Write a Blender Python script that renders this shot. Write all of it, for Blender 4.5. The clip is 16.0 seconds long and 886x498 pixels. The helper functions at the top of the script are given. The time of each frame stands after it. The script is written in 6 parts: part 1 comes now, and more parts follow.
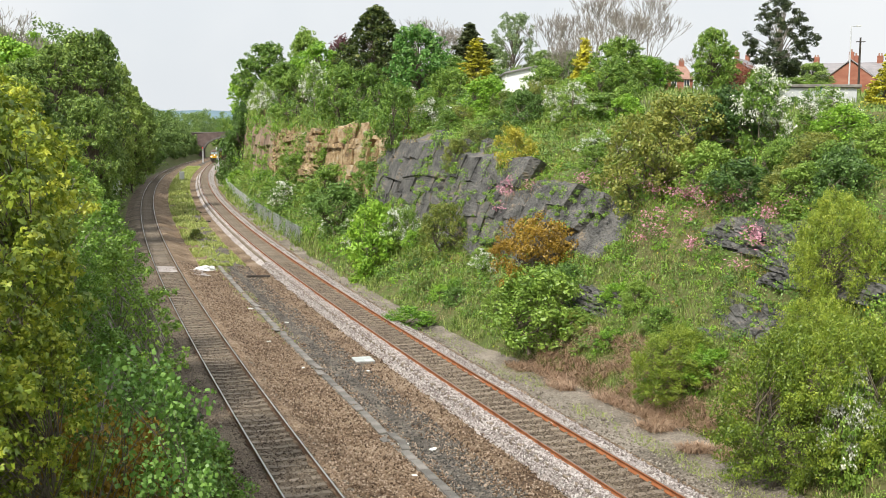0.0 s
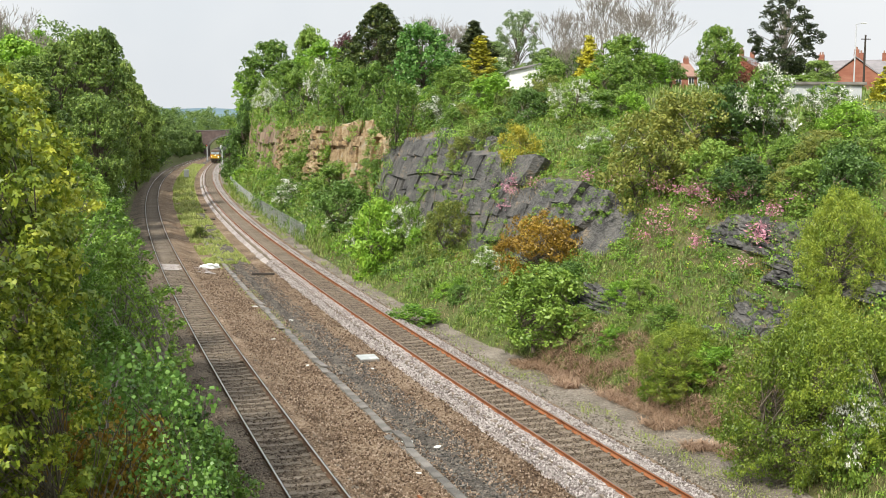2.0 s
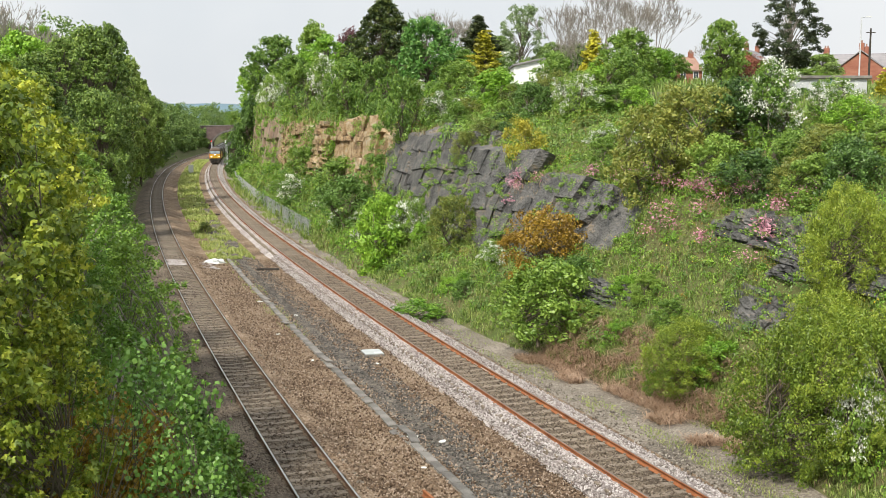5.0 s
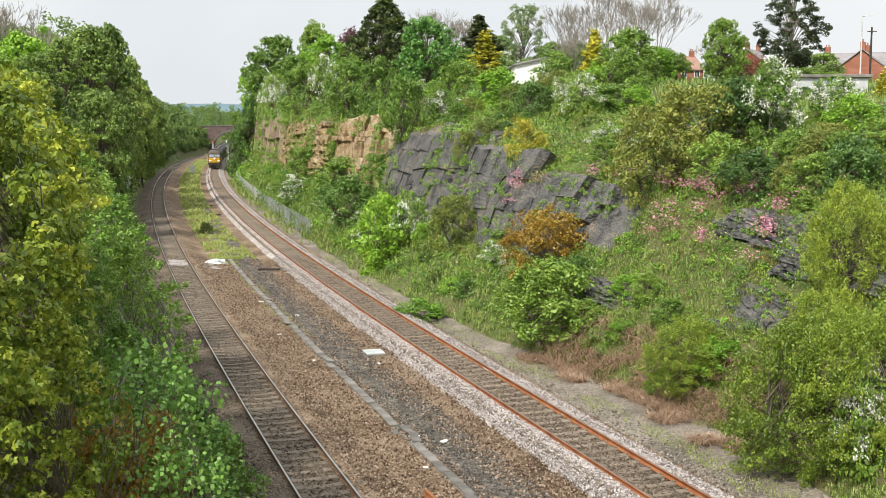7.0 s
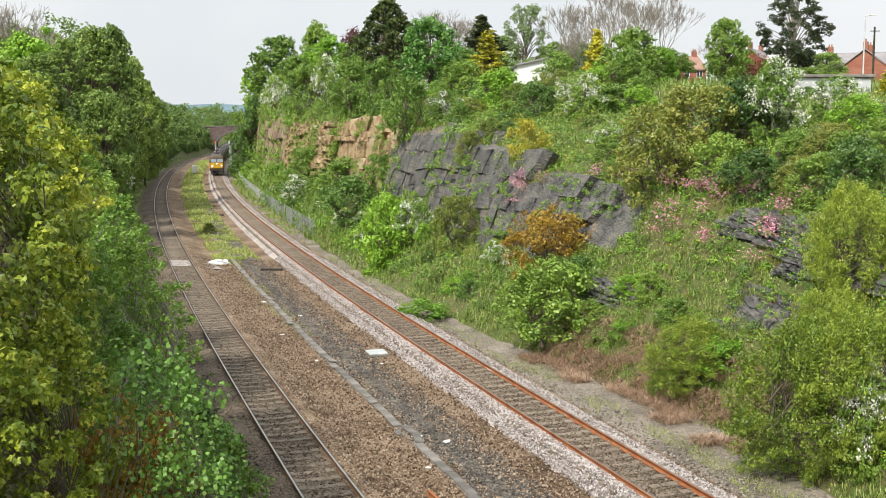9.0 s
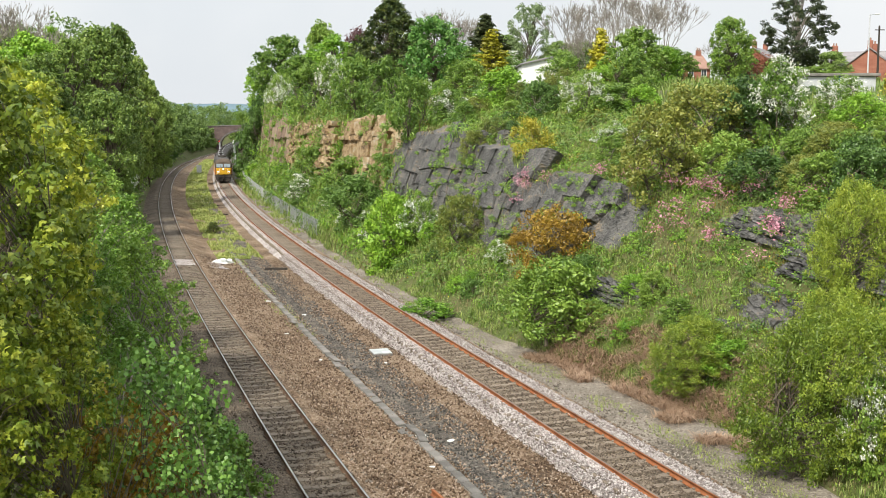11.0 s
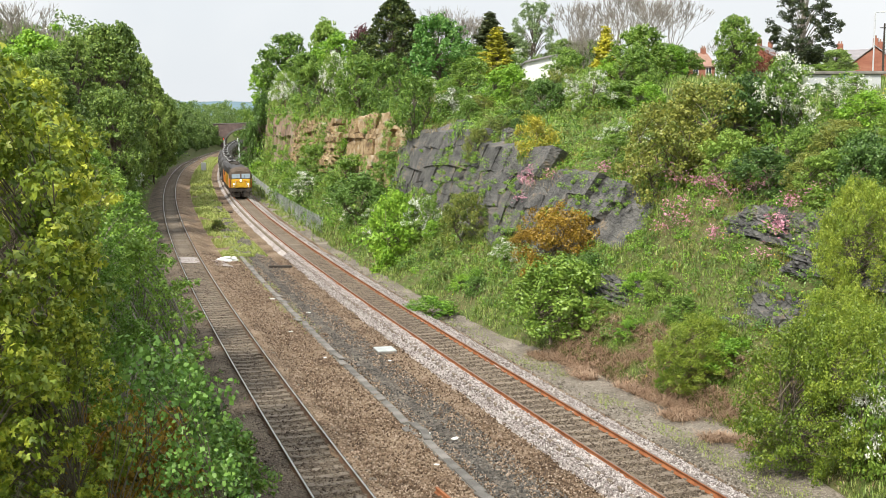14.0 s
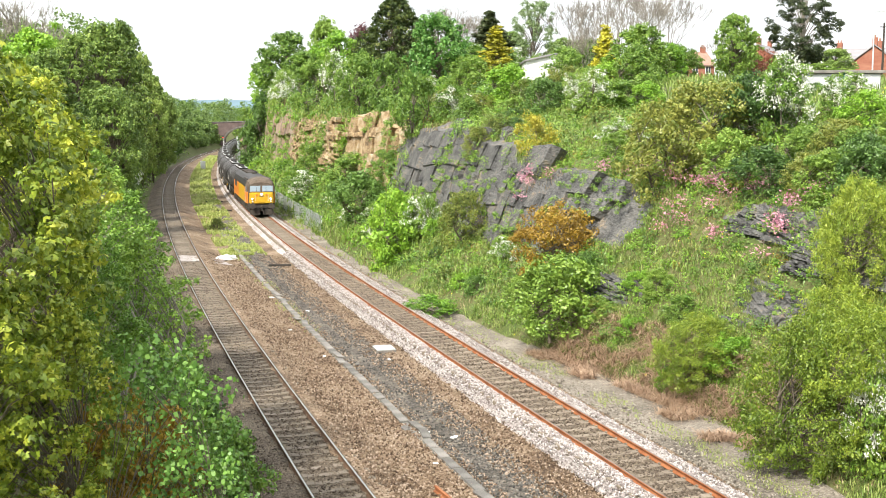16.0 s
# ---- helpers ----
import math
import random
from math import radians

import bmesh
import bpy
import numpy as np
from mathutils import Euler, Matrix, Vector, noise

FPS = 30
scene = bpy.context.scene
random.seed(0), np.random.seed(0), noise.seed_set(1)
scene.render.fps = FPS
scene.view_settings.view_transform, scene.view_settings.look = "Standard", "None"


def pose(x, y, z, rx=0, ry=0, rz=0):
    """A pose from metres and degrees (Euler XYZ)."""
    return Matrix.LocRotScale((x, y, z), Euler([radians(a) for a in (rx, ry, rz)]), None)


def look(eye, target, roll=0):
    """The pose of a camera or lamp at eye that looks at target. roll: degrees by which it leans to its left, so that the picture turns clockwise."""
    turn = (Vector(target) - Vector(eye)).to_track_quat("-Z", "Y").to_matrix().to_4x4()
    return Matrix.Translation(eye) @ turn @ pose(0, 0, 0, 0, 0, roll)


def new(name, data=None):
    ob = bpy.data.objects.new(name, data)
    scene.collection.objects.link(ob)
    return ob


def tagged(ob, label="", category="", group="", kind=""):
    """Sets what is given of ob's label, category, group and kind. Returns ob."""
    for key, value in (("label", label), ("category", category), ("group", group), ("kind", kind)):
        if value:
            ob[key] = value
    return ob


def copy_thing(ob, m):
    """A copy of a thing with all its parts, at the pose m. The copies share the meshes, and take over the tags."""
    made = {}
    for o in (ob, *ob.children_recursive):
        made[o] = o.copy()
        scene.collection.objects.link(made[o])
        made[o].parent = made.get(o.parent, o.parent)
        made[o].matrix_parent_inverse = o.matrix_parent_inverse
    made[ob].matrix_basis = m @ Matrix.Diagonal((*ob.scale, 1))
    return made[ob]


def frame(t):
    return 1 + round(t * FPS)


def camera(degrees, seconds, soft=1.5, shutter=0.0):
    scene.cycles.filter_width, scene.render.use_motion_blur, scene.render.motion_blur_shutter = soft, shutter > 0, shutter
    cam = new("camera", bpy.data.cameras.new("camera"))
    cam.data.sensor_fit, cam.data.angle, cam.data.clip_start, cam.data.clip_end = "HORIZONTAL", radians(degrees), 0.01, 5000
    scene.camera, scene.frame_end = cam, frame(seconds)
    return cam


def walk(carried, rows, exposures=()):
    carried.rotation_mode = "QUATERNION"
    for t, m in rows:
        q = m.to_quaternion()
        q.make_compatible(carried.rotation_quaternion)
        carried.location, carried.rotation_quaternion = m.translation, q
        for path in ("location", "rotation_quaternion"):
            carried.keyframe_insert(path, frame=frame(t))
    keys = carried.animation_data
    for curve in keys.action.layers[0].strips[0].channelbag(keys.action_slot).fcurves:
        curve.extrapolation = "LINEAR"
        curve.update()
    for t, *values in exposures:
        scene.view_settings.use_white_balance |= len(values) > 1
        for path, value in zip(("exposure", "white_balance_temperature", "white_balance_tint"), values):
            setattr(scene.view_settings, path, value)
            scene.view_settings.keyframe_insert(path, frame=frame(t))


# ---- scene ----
# The camera stands on a road bridge over a railway cutting and pans a little.
cam = camera(43.8, 16.0, soft=0.8)
EYE = (0.0, 0.0, 9.2)
TILT = 83.36


def aim(right, up, lean):
    return pose(*EYE, TILT + up, 0, -right) @ pose(0, 0, 0, 0, 0, lean)


walk(cam, [
    (0.0, aim(1.069, 0.603, 0.29)), (0.5, aim(1.02, 0.59, 0.30)), (1.0, aim(0.955, 0.56, 0.29)), (1.5, aim(0.90, 0.53, 0.27)),
    (2.0, aim(0.845, 0.487, 0.26)), (2.5, aim(0.79, 0.443, 0.24)), (3.0, aim(0.735, 0.39, 0.20)), (3.5, aim(0.685, 0.332, 0.19)),
    (4.0, aim(0.645, 0.28, 0.17)), (5.2, aim(0.60, 0.21, 0.12)), (6.5, aim(0.56, 0.195, 0.05)), (7.0, aim(0.54, 0.203, 0.0)),
    (7.5, aim(0.515, 0.212, -0.03)), (8.0, aim(0.487, 0.216, -0.05)), (8.5, aim(0.447, 0.216, -0.06)), (9.0, aim(0.40, 0.215, -0.06)),
    (10.2, aim(0.27, 0.195, -0.08)), (11.5, aim(0.142, 0.162, -0.11)), (12.0, aim(0.095, 0.140, -0.14)), (12.5, aim(0.052, 0.115, -0.165)),
    (13.0, aim(0.02, 0.097, -0.17)), (13.5, aim(-0.012, 0.082, -0.14)), (14.0, aim(-0.034, 0.067, -0.07)), (14.5, aim(-0.038, 0.053, -0.02)),
    (15.0, aim(-0.03, 0.042, 0.01)), (15.5, aim(-0.012, 0.025, 0.0)), (16.0, aim(0.0, 0.0, 0.0))],
    exposures=[(0.0, 0.14), (4.0, 0.06), (6.5, 0.13), (12.5, 0.15), (14.0, 0.20), (15.0, 0.34), (16.0, 0.70)])

# ---- light: bright thin overcast ----
world = bpy.data.worlds.new("world")
scene.world = world
world.use_nodes = True
wn, wl = world.node_tree.nodes, world.node_tree.links
sky = wn.new("ShaderNodeTexSky")
sky.sky_type = "NISHITA"
sky.sun_disc = False
sky.sun_elevation, sky.sun_rotation = radians(48), radians(-120)
sky.dust_density, sky.air_density = 4.0, 1.2
gain = wn.new("ShaderNodeMix")
gain.data_type, gain.blend_type = "RGBA", "MULTIPLY"
gain.inputs[0].default_value = 1.0
gain.inputs[7].default_value = (0.09, 0.09, 0.09, 1)
wl.new(sky.outputs[0], gain.inputs[6])
coord = wn.new("ShaderNodeTexCoord")
cloud = wn.new("ShaderNodeTexNoise")
cloud.inputs["Scale"].default_value, cloud.inputs["Detail"].default_value = 2.2, 5.0
wl.new(coord.outputs["Generated"], cloud.inputs["Vector"])
cramp = wn.new("ShaderNodeValToRGB")
cramp.color_ramp.elements[0].position, cramp.color_ramp.elements[0].color = 0.35, (0.80, 0.84, 0.88, 1)
cramp.color_ramp.elements[1].position, cramp.color_ramp.elements[1].color = 0.62, (0.96, 0.97, 0.98, 1)
wl.new(cloud.outputs[0], cramp.inputs[0])
over = wn.new("ShaderNodeMix")
over.data_type = "RGBA"
over.inputs[0].default_value = 0.86
wl.new(gain.outputs[2], over.inputs[6])
wl.new(cramp.outputs[0], over.inputs[7])
# an overcast sky is brighter towards the zenith
sepz = wn.new("ShaderNodeSeparateXYZ")
wl.new(coord.outputs["Generated"], sepz.inputs[0])
lift = wn.new("ShaderNodeMapRange")
lift.inputs[1].default_value, lift.inputs[2].default_value, lift.inputs[3].default_value, lift.inputs[4].default_value = 0.12, 1.0, 1.0, 1.6
wl.new(sepz.outputs[2], lift.inputs[0])
wl.new(over.outputs[2], wn["Background"].inputs[0])
wl.new(lift.outputs[0], wn["Background"].inputs[1])
sun = new("sun", bpy.data.lights.new("sun", "SUN"))
sun.data.energy, sun.data.angle, sun.data.color = 5.0, radians(8), (1.0, 0.94, 0.83)
sun.matrix_world = look((-34, -24, 66), (0, 30, 0))


# ---- materials ----
def ramp_mat(name, colours, scale=4.0, fine=40.0, rough=0.85, bump=0.3, dist=0.02, metal=0.0, island=0.0, objrand=0.0, transl=0.0, cells=False, stretch=(1, 1, 1), spec=0.3, world=False):
    """Colours spread by coarse and fine noise, by island and by object, with fine relief."""
    m = bpy.data.materials.new(name)
    m.use_nodes = True
    n, l = m.node_tree.nodes, m.node_tree.links
    b = n["Principled BSDF"]
    tc = n.new("ShaderNodeTexCoord")
    mp = n.new("ShaderNodeMapping")
    mp.inputs["Scale"].default_value = stretch
    geo = n.new("ShaderNodeNewGeometry")
    l.new((geo.outputs["Position"] if world or (island == 0 and objrand == 0) else tc.outputs["Object"]), mp.inputs[0])
    a = n.new("ShaderNodeTexNoise")
    a.inputs["Scale"].default_value, a.inputs["Detail"].default_value = scale, 4.0
    l.new(mp.outputs[0], a.inputs["Vector"])
    if cells:
        f = n.new("ShaderNodeTexVoronoi")
        f.inputs["Scale"].default_value = fine
        sep = n.new("ShaderNodeSeparateColor")
        l.new(f.outputs["Color"], sep.inputs[0])
        fine_out, height = sep.outputs[0], f.outputs["Distance"]
    else:
        f = n.new("ShaderNodeTexNoise")
        f.inputs["Scale"].default_value, f.inputs["Detail"].default_value = fine, 6.0
        fine_out = height = f.outputs[0]
    l.new(mp.outputs[0], f.inputs["Vector"])

    def weighted(sock, w, off=0.0):
        k = n.new("ShaderNodeMath")
        k.operation = "MULTIPLY_ADD"
        l.new(sock, k.inputs[0])
        k.inputs[1].default_value, k.inputs[2].default_value = w, off
        return k.outputs[0]

    def plus(p, q):
        k = n.new("ShaderNodeMath")
        k.operation = "ADD"
        l.new(p, k.inputs[0]), l.new(q, k.inputs[1])
        return k.outputs[0]
    fw = 0.55 if cells else 0.7
    total = plus(weighted(a.outputs[0], 1.3, -0.65), weighted(fine_out, fw, 0.5 - fw / 2))
    if island:
        total = plus(total, weighted(geo.outputs["Random Per Island"], island, -island / 2))
    if objrand:
        oi = n.new("ShaderNodeObjectInfo")
        total = plus(total, weighted(oi.outputs["Random"], objrand, -objrand / 2))
    r = n.new("ShaderNodeValToRGB")
    e = r.color_ramp.elements
    while len(e) < len(colours):
        e.new(0.5)
    for i, c in enumerate(colours):
        e[i].position, e[i].color = 0.1 + 0.8 * i / max(1, len(colours) - 1), (*c, 1)
    l.new(total, r.inputs[0])
    l.new(r.outputs[0], b.inputs["Base Color"])
    b.inputs["Roughness"].default_value, b.inputs["Metallic"].default_value = rough, metal
    b.inputs["Specular IOR Level"].default_value = spec
    if bump:
        bu = n.new("ShaderNodeBump")
        bu.inputs["Strength"].default_value, bu.inputs["Distance"].default_value = bump, dist
        l.new(height, bu.inputs["Height"])
        l.new(bu.outputs[0], b.inputs["Normal"])
    if transl:
        tr = n.new("ShaderNodeBsdfTranslucent")
        l.new(r.outputs[0], tr.inputs[0])
        mx = n.new("ShaderNodeMixShader")
        mx.inputs[0].default_value = transl
        l.new(b.outputs[0], mx.inputs[1]), l.new(tr.outputs[0], mx.inputs[2])
        l.new(mx.outputs[0], n["Material Output"].inputs[0])
    return m


def leaf_mat(name, dark, mid, light):
    cols = [(c[0], c[1], 0.006 + 1.1 * c[2] if c[2] < 0.15 and c[1] > c[0] * 0.8 else c[2]) for c in (dark, mid, light)]
    return ramp_mat(name, cols, scale=1.7, fine=5.0, rough=0.45, bump=0, island=0.55, objrand=0.45, transl=0.26, spec=0.45)


def plain(name, c, rough=0.5, metal=0.0, spread=0.12, scale=3.0, fine=30.0, bump=0.05):
    lo, hi = [v * (1 - spread) for v in c], [min(1, v * (1 + spread)) for v in c]
    return ramp_mat(name, [lo, c, hi], scale=scale, fine=fine, rough=rough, metal=metal, bump=bump, dist=0.005, objrand=0.1)


M_SOIL = ramp_mat("soil_and_moss", [(0.04, 0.06, 0.016), (0.075, 0.10, 0.025), (0.11, 0.105, 0.045), (0.10, 0.15, 0.032)], 0.5, 9, 0.95, 0.6, 0.05)
M_SLATE = ramp_mat("dark_slaty_rock", [(0.03, 0.03, 0.03), (0.085, 0.085, 0.083), (0.135, 0.132, 0.127), (0.27, 0.21, 0.14)], 0.8, 5.0, 0.85, 1.0, 0.2, stretch=(1, 1, 1.5), objrand=0.16, world=True)
M_SAND = ramp_mat("yellow_sandstone", [(0.085, 0.058, 0.034), (0.27, 0.185, 0.10), (0.41, 0.31, 0.18), (0.44, 0.39, 0.31)], 0.9, 5.0, 0.9, 1.0, 0.2, stretch=(1, 1, 2.2), objrand=0.35, world=True)
M_RED = ramp_mat("reddish_brown_rock", [(0.11, 0.085, 0.066), (0.23, 0.165, 0.12), (0.31, 0.23, 0.165), (0.25, 0.235, 0.20)], 0.4, 3.0, 0.9, 0.7, 0.1, stretch=(1, 1, 0.6), objrand=0.4, world=True)
M_BED = ramp_mat("brown_ballast", [(0.062, 0.04, 0.024), (0.15, 0.10, 0.063), (0.21, 0.15, 0.098), (0.32, 0.25, 0.18)], 0.5, 19, 0.9, 1.0, 0.04, cells=True)
M_CINDER = ramp_mat("dark_cinder", [(0.035, 0.032, 0.028), (0.085, 0.076, 0.064), (0.13, 0.112, 0.092), (0.22, 0.19, 0.16)], 1.2, 16, 0.95, 1.0, 0.05, cells=True)
M_CESS = ramp_mat("grey_brown_gravel", [(0.08, 0.069, 0.057), (0.155, 0.135, 0.11), (0.215, 0.188, 0.155), (0.32, 0.285, 0.24)], 0.6, 20, 0.9, 0.9, 0.03, cells=True)
M_PALE = ramp_mat("pale_pink_ballast", [(0.15, 0.128, 0.12), (0.30, 0.265, 0.25), (0.39, 0.355, 0.34), (0.50, 0.47, 0.455)], 0.8, 17, 0.85, 1.0, 0.04, cells=True)
M_DARKBED = ramp_mat("oily_brown_ballast", [(0.045, 0.034, 0.024), (0.10, 0.078, 0.056), (0.15, 0.118, 0.085), (0.22, 0.18, 0.13)], 0.5, 19, 0.9, 1.0, 0.04, cells=True)
M_SLEEPER = ramp_mat("weathered_concrete", [(0.085, 0.07, 0.054), (0.155, 0.13, 0.10), (0.215, 0.18, 0.145)], 2.0, 25, 0.9, 0.4, 0.01, objrand=0.4)
M_SLEEPERB = ramp_mat("dirty_concrete", [(0.11, 0.09, 0.07), (0.18, 0.148, 0.115), (0.25, 0.21, 0.165)], 2.0, 25, 0.9, 0.4, 0.01, objrand=0.4)
M_RUST = ramp_mat("rusty_steel", [(0.14, 0.05, 0.02), (0.26, 0.095, 0.038), (0.34, 0.15, 0.07)], 2.0, 30, 0.75, 0.3, 0.004)
M_RUSTD = ramp_mat("dark_brown_rail_side", [(0.06, 0.035, 0.022), (0.11, 0.065, 0.042), (0.17, 0.105, 0.07)], 2.0, 30, 0.75, 0.3, 0.004)
M_RUSTTOP = ramp_mat("worn_rail_head", [(0.16, 0.10, 0.075), (0.22, 0.16, 0.13), (0.27, 0.22, 0.19)], 2.0, 30, 0.45, 0.1, 0.002, metal=0.5)
M_SHINE = ramp_mat("polished_rail_head", [(0.42, 0.43, 0.45), (0.55, 0.56, 0.58), (0.62, 0.63, 0.65)], 1.0, 20, 0.3, 0.05, 0.002, metal=0.9)
M_CONC = ramp_mat("grey_concrete", [(0.09, 0.085, 0.078), (0.16, 0.152, 0.14), (0.24, 0.225, 0.205)], 1.5, 30, 0.9, 0.4, 0.01, objrand=0.5)
M_GALV = ramp_mat("galvanised_steel", [(0.38, 0.40, 0.42), (0.50, 0.52, 0.54), (0.60, 0.62, 0.64)], 1.0, 12, 0.55, 0.1, 0.003, metal=0.35, objrand=0.4)
M_GRASS = leaf_mat("grass", (0.10, 0.165, 0.024), (0.185, 0.28, 0.042), (0.36, 0.41, 0.11))
M_IVY = leaf_mat("ivy_and_bramble", (0.066, 0.135, 0.018), (0.145, 0.25, 0.032), (0.26, 0.37, 0.065))
M_FERN = leaf_mat("dead_bracken", (0.32, 0.215, 0.145), (0.47, 0.335, 0.235), (0.60, 0.46, 0.35))
M_BARK = ramp_mat("bark", [(0.06, 0.05, 0.035), (0.12, 0.10, 0.075), (0.19, 0.165, 0.13)], 2, 18, 0.95, 0.7, 0.02, stretch=(1, 1, 0.3))
M_PALEBARK = ramp_mat("pale_grey_bark", [(0.16, 0.14, 0.12), (0.26, 0.235, 0.20), (0.36, 0.33, 0.29)], 2, 18, 0.95, 0.5, 0.02, stretch=(1, 1, 0.3))
M_WHITE = leaf_mat("white_blossom", (0.55, 0.57, 0.48), (0.78, 0.79, 0.72), (0.88, 0.88, 0.84))
M_PINK = leaf_mat("pink_valerian", (0.46, 0.17, 0.25), (0.60, 0.28, 0.37), (0.68, 0.40, 0.47))
M_YELLOW = leaf_mat("yellow_flowers", (0.6, 0.45, 0.02), (0.75, 0.6, 0.03), (0.8, 0.68, 0.08))
LEAVES = {
    "hawthorn": leaf_mat("hawthorn_leaf", (0.0853, 0.173, 0.019), (0.171, 0.285, 0.0333), (0.279, 0.405, 0.057)),
    "bright": leaf_mat("fresh_green_leaf", (0.093, 0.21, 0.0142), (0.194, 0.375, 0.0238), (0.326, 0.51, 0.0475)),
    "lime": leaf_mat("lime_green_leaf", (0.09, 0.15, 0.011), (0.20, 0.285, 0.022), (0.36, 0.43, 0.045)),
    "maple": leaf_mat("yellow_green_maple_leaf", (0.09, 0.15, 0.011), (0.225, 0.30, 0.02), (0.50, 0.53, 0.05)),
    "dark": leaf_mat("dark_green_leaf", (0.0465, 0.0975, 0.0171), (0.093, 0.18, 0.0266), (0.155, 0.27, 0.0427)),
    "conifer": leaf_mat("conifer_needle", (0.045, 0.075, 0.015), (0.11, 0.15, 0.022), (0.26, 0.27, 0.035)),
    "spruce": leaf_mat("dark_green_needle", (0.035, 0.055, 0.016), (0.075, 0.10, 0.026), (0.14, 0.16, 0.04)),
    "gold": leaf_mat("golden_conifer_leaf", (0.20, 0.20, 0.012), (0.46, 0.44, 0.025), (0.68, 0.62, 0.05)),
    "olive": leaf_mat("olive_leaf", (0.085, 0.13, 0.02), (0.17, 0.22, 0.03), (0.30, 0.31, 0.05)),
    "bronze": leaf_mat("bronze_leaf", (0.17, 0.105, 0.013), (0.33, 0.205, 0.023), (0.44, 0.31, 0.045)),
    "ochre": leaf_mat("ochre_green_leaf", (0.14, 0.15, 0.010), (0.30, 0.29, 0.02), (0.44, 0.40, 0.035)),
    "copper": leaf_mat("copper_leaf", (0.135, 0.045, 0.024), (0.3, 0.0975, 0.054), (0.405, 0.18, 0.096)),
    "purple": leaf_mat("purple_leaf", (0.075, 0.03, 0.036), (0.135, 0.0525, 0.06), (0.21, 0.09, 0.084)),
    "birch": leaf_mat("birch_leaf", (0.093, 0.188, 0.019), (0.186, 0.33, 0.0333), (0.326, 0.465, 0.0665)),
    "poplar": leaf_mat("pale_poplar_leaf", (0.05, 0.125, 0.014), (0.105, 0.225, 0.026), (0.20, 0.35, 0.06)),
    "bank": leaf_mat("bank_tree_leaf", (0.10, 0.175, 0.03), (0.215, 0.32, 0.05), (0.36, 0.46, 0.09)),
    "whitebeam": leaf_mat("whitebeam_leaf", (0.05, 0.14, 0.018), (0.10, 0.25, 0.032), (0.22, 0.38, 0.08)),
    "pale": leaf_mat("pale_green_leaf", (0.13, 0.20, 0.07), (0.25, 0.34, 0.13), (0.38, 0.47, 0.22)),
    # leaf green lightened to stand in for haze over the far wood
    "far": leaf_mat("hazed_wood_leaf", (0.095, 0.165, 0.035), (0.185, 0.285, 0.055), (0.30, 0.41, 0.09)),
}

# ---- plan: two tracks curving away, and the sides of the cutting ----


def xr(y):
    return 15.2 - 0.353 * y + 0.000457 * y * y - 2.9e-7 * y ** 3


def xl(y):
    far = np.clip((np.asarray(y, float) - 230) / 180, 0, 1)
    return 6.4 - 0.3473 * y + 0.000397 * y * y - 1.53e-7 * y ** 3 + 2.5 * far


def hash01(*k):
    """A repeatable value from 0 to 1 for whole numbers."""
    s = sum(np.asarray(v, float) * c for v, c in zip(k, (12.9898, 78.233, 37.719)))
    return np.modf(np.abs(np.sin(s) * 43758.5453))[0]


def wob(x, y, s, seed=0.0):
    """Smooth value noise, about -1 to 1."""
    x, y = np.asarray(x, float) / s, np.asarray(y, float) / s
    i, j = np.floor(x), np.floor(y)
    u, v = x - i, y - j
    u, v = u * u * (3 - 2 * u), v * v * (3 - 2 * v)
    h = lambda a, b: hash01(i + a, j + b, i * 0 + seed)
    return 2 * ((h(0, 0) * (1 - u) + h(1, 0) * u) * (1 - v) + (h(0, 1) * (1 - u) + h(1, 1) * u) * v) - 1


ST = [-60, 20, 35, 42, 50, 60, 70, 80, 100, 130, 170, 220, 300, 420]
TOE = [3.2, 3.3, 5.6, 4.6, 3.7, 3.4, 3.1, 3.1, 3.5, 3.6, 3.4, 3.4, 3.4, 3.4]
BASEX = [7, 7, 8.4, 8.2, 8, 7.5, 7.3, 7.3, 7.3, 7.3, 7, 6.6, 7, 9]
BASEZ = [4, 4, 3.2, 3.4, 3.3, 2.6, 2.6, 4.0, 4.2, 3.6, 2, 1.0, 1, 3]
TOPX = [9, 9, 10.2, 10.2, 10, 9.3, 9.2, 9.0, 8.8, 8.8, 8.4, 8, 9, 11]
TOPZ = [6, 6, 6.0, 5.8, 6.2, 6.9, 8.2, 8.6, 9.5, 10.1, 11.2, 12.2, 11, 8]
CRX = [18, 18, 17, 18, 18.5, 18.5, 18, 17, 16, 15, 14, 13, 14, 16]
CRZ = [9.6, 9.8, 10.0, 9.9, 9.7, 9.7, 10.2, 11.0, 11.6, 12.4, 13.4, 13.8, 12.5, 9.5]


def side_right(y):
    """Offsets from the near track and heights of the cutting's rock side at y."""
    g = lambda a: np.interp(y, ST, a)
    return [(2.3, -0.50), (g(TOE), -0.42), (g(BASEX), g(BASEZ)), (g(TOPX), g(TOPZ)), (g(CRX), g(CRZ)), (g(CRX) + 34, g(CRZ) + 1.2), (g(CRX) + 160, g(CRZ) + 1.5), (g(CRX) + 2500, 8 + 0 * y)]


def side_left(y):
    k = np.interp(y, [-60, 20, 80, 160, 300, 420], [7.6, 7.8, 8.6, 9.4, 9.4, 8.6])
    return [(-2.4, -0.48), (-3.1, -0.35), (-7.0, 0.38 * k), (-14.0, 0.95 * k), (-48, k + 1.2), (-200, k + 1.5), (-2500, 8 + 0 * y)]


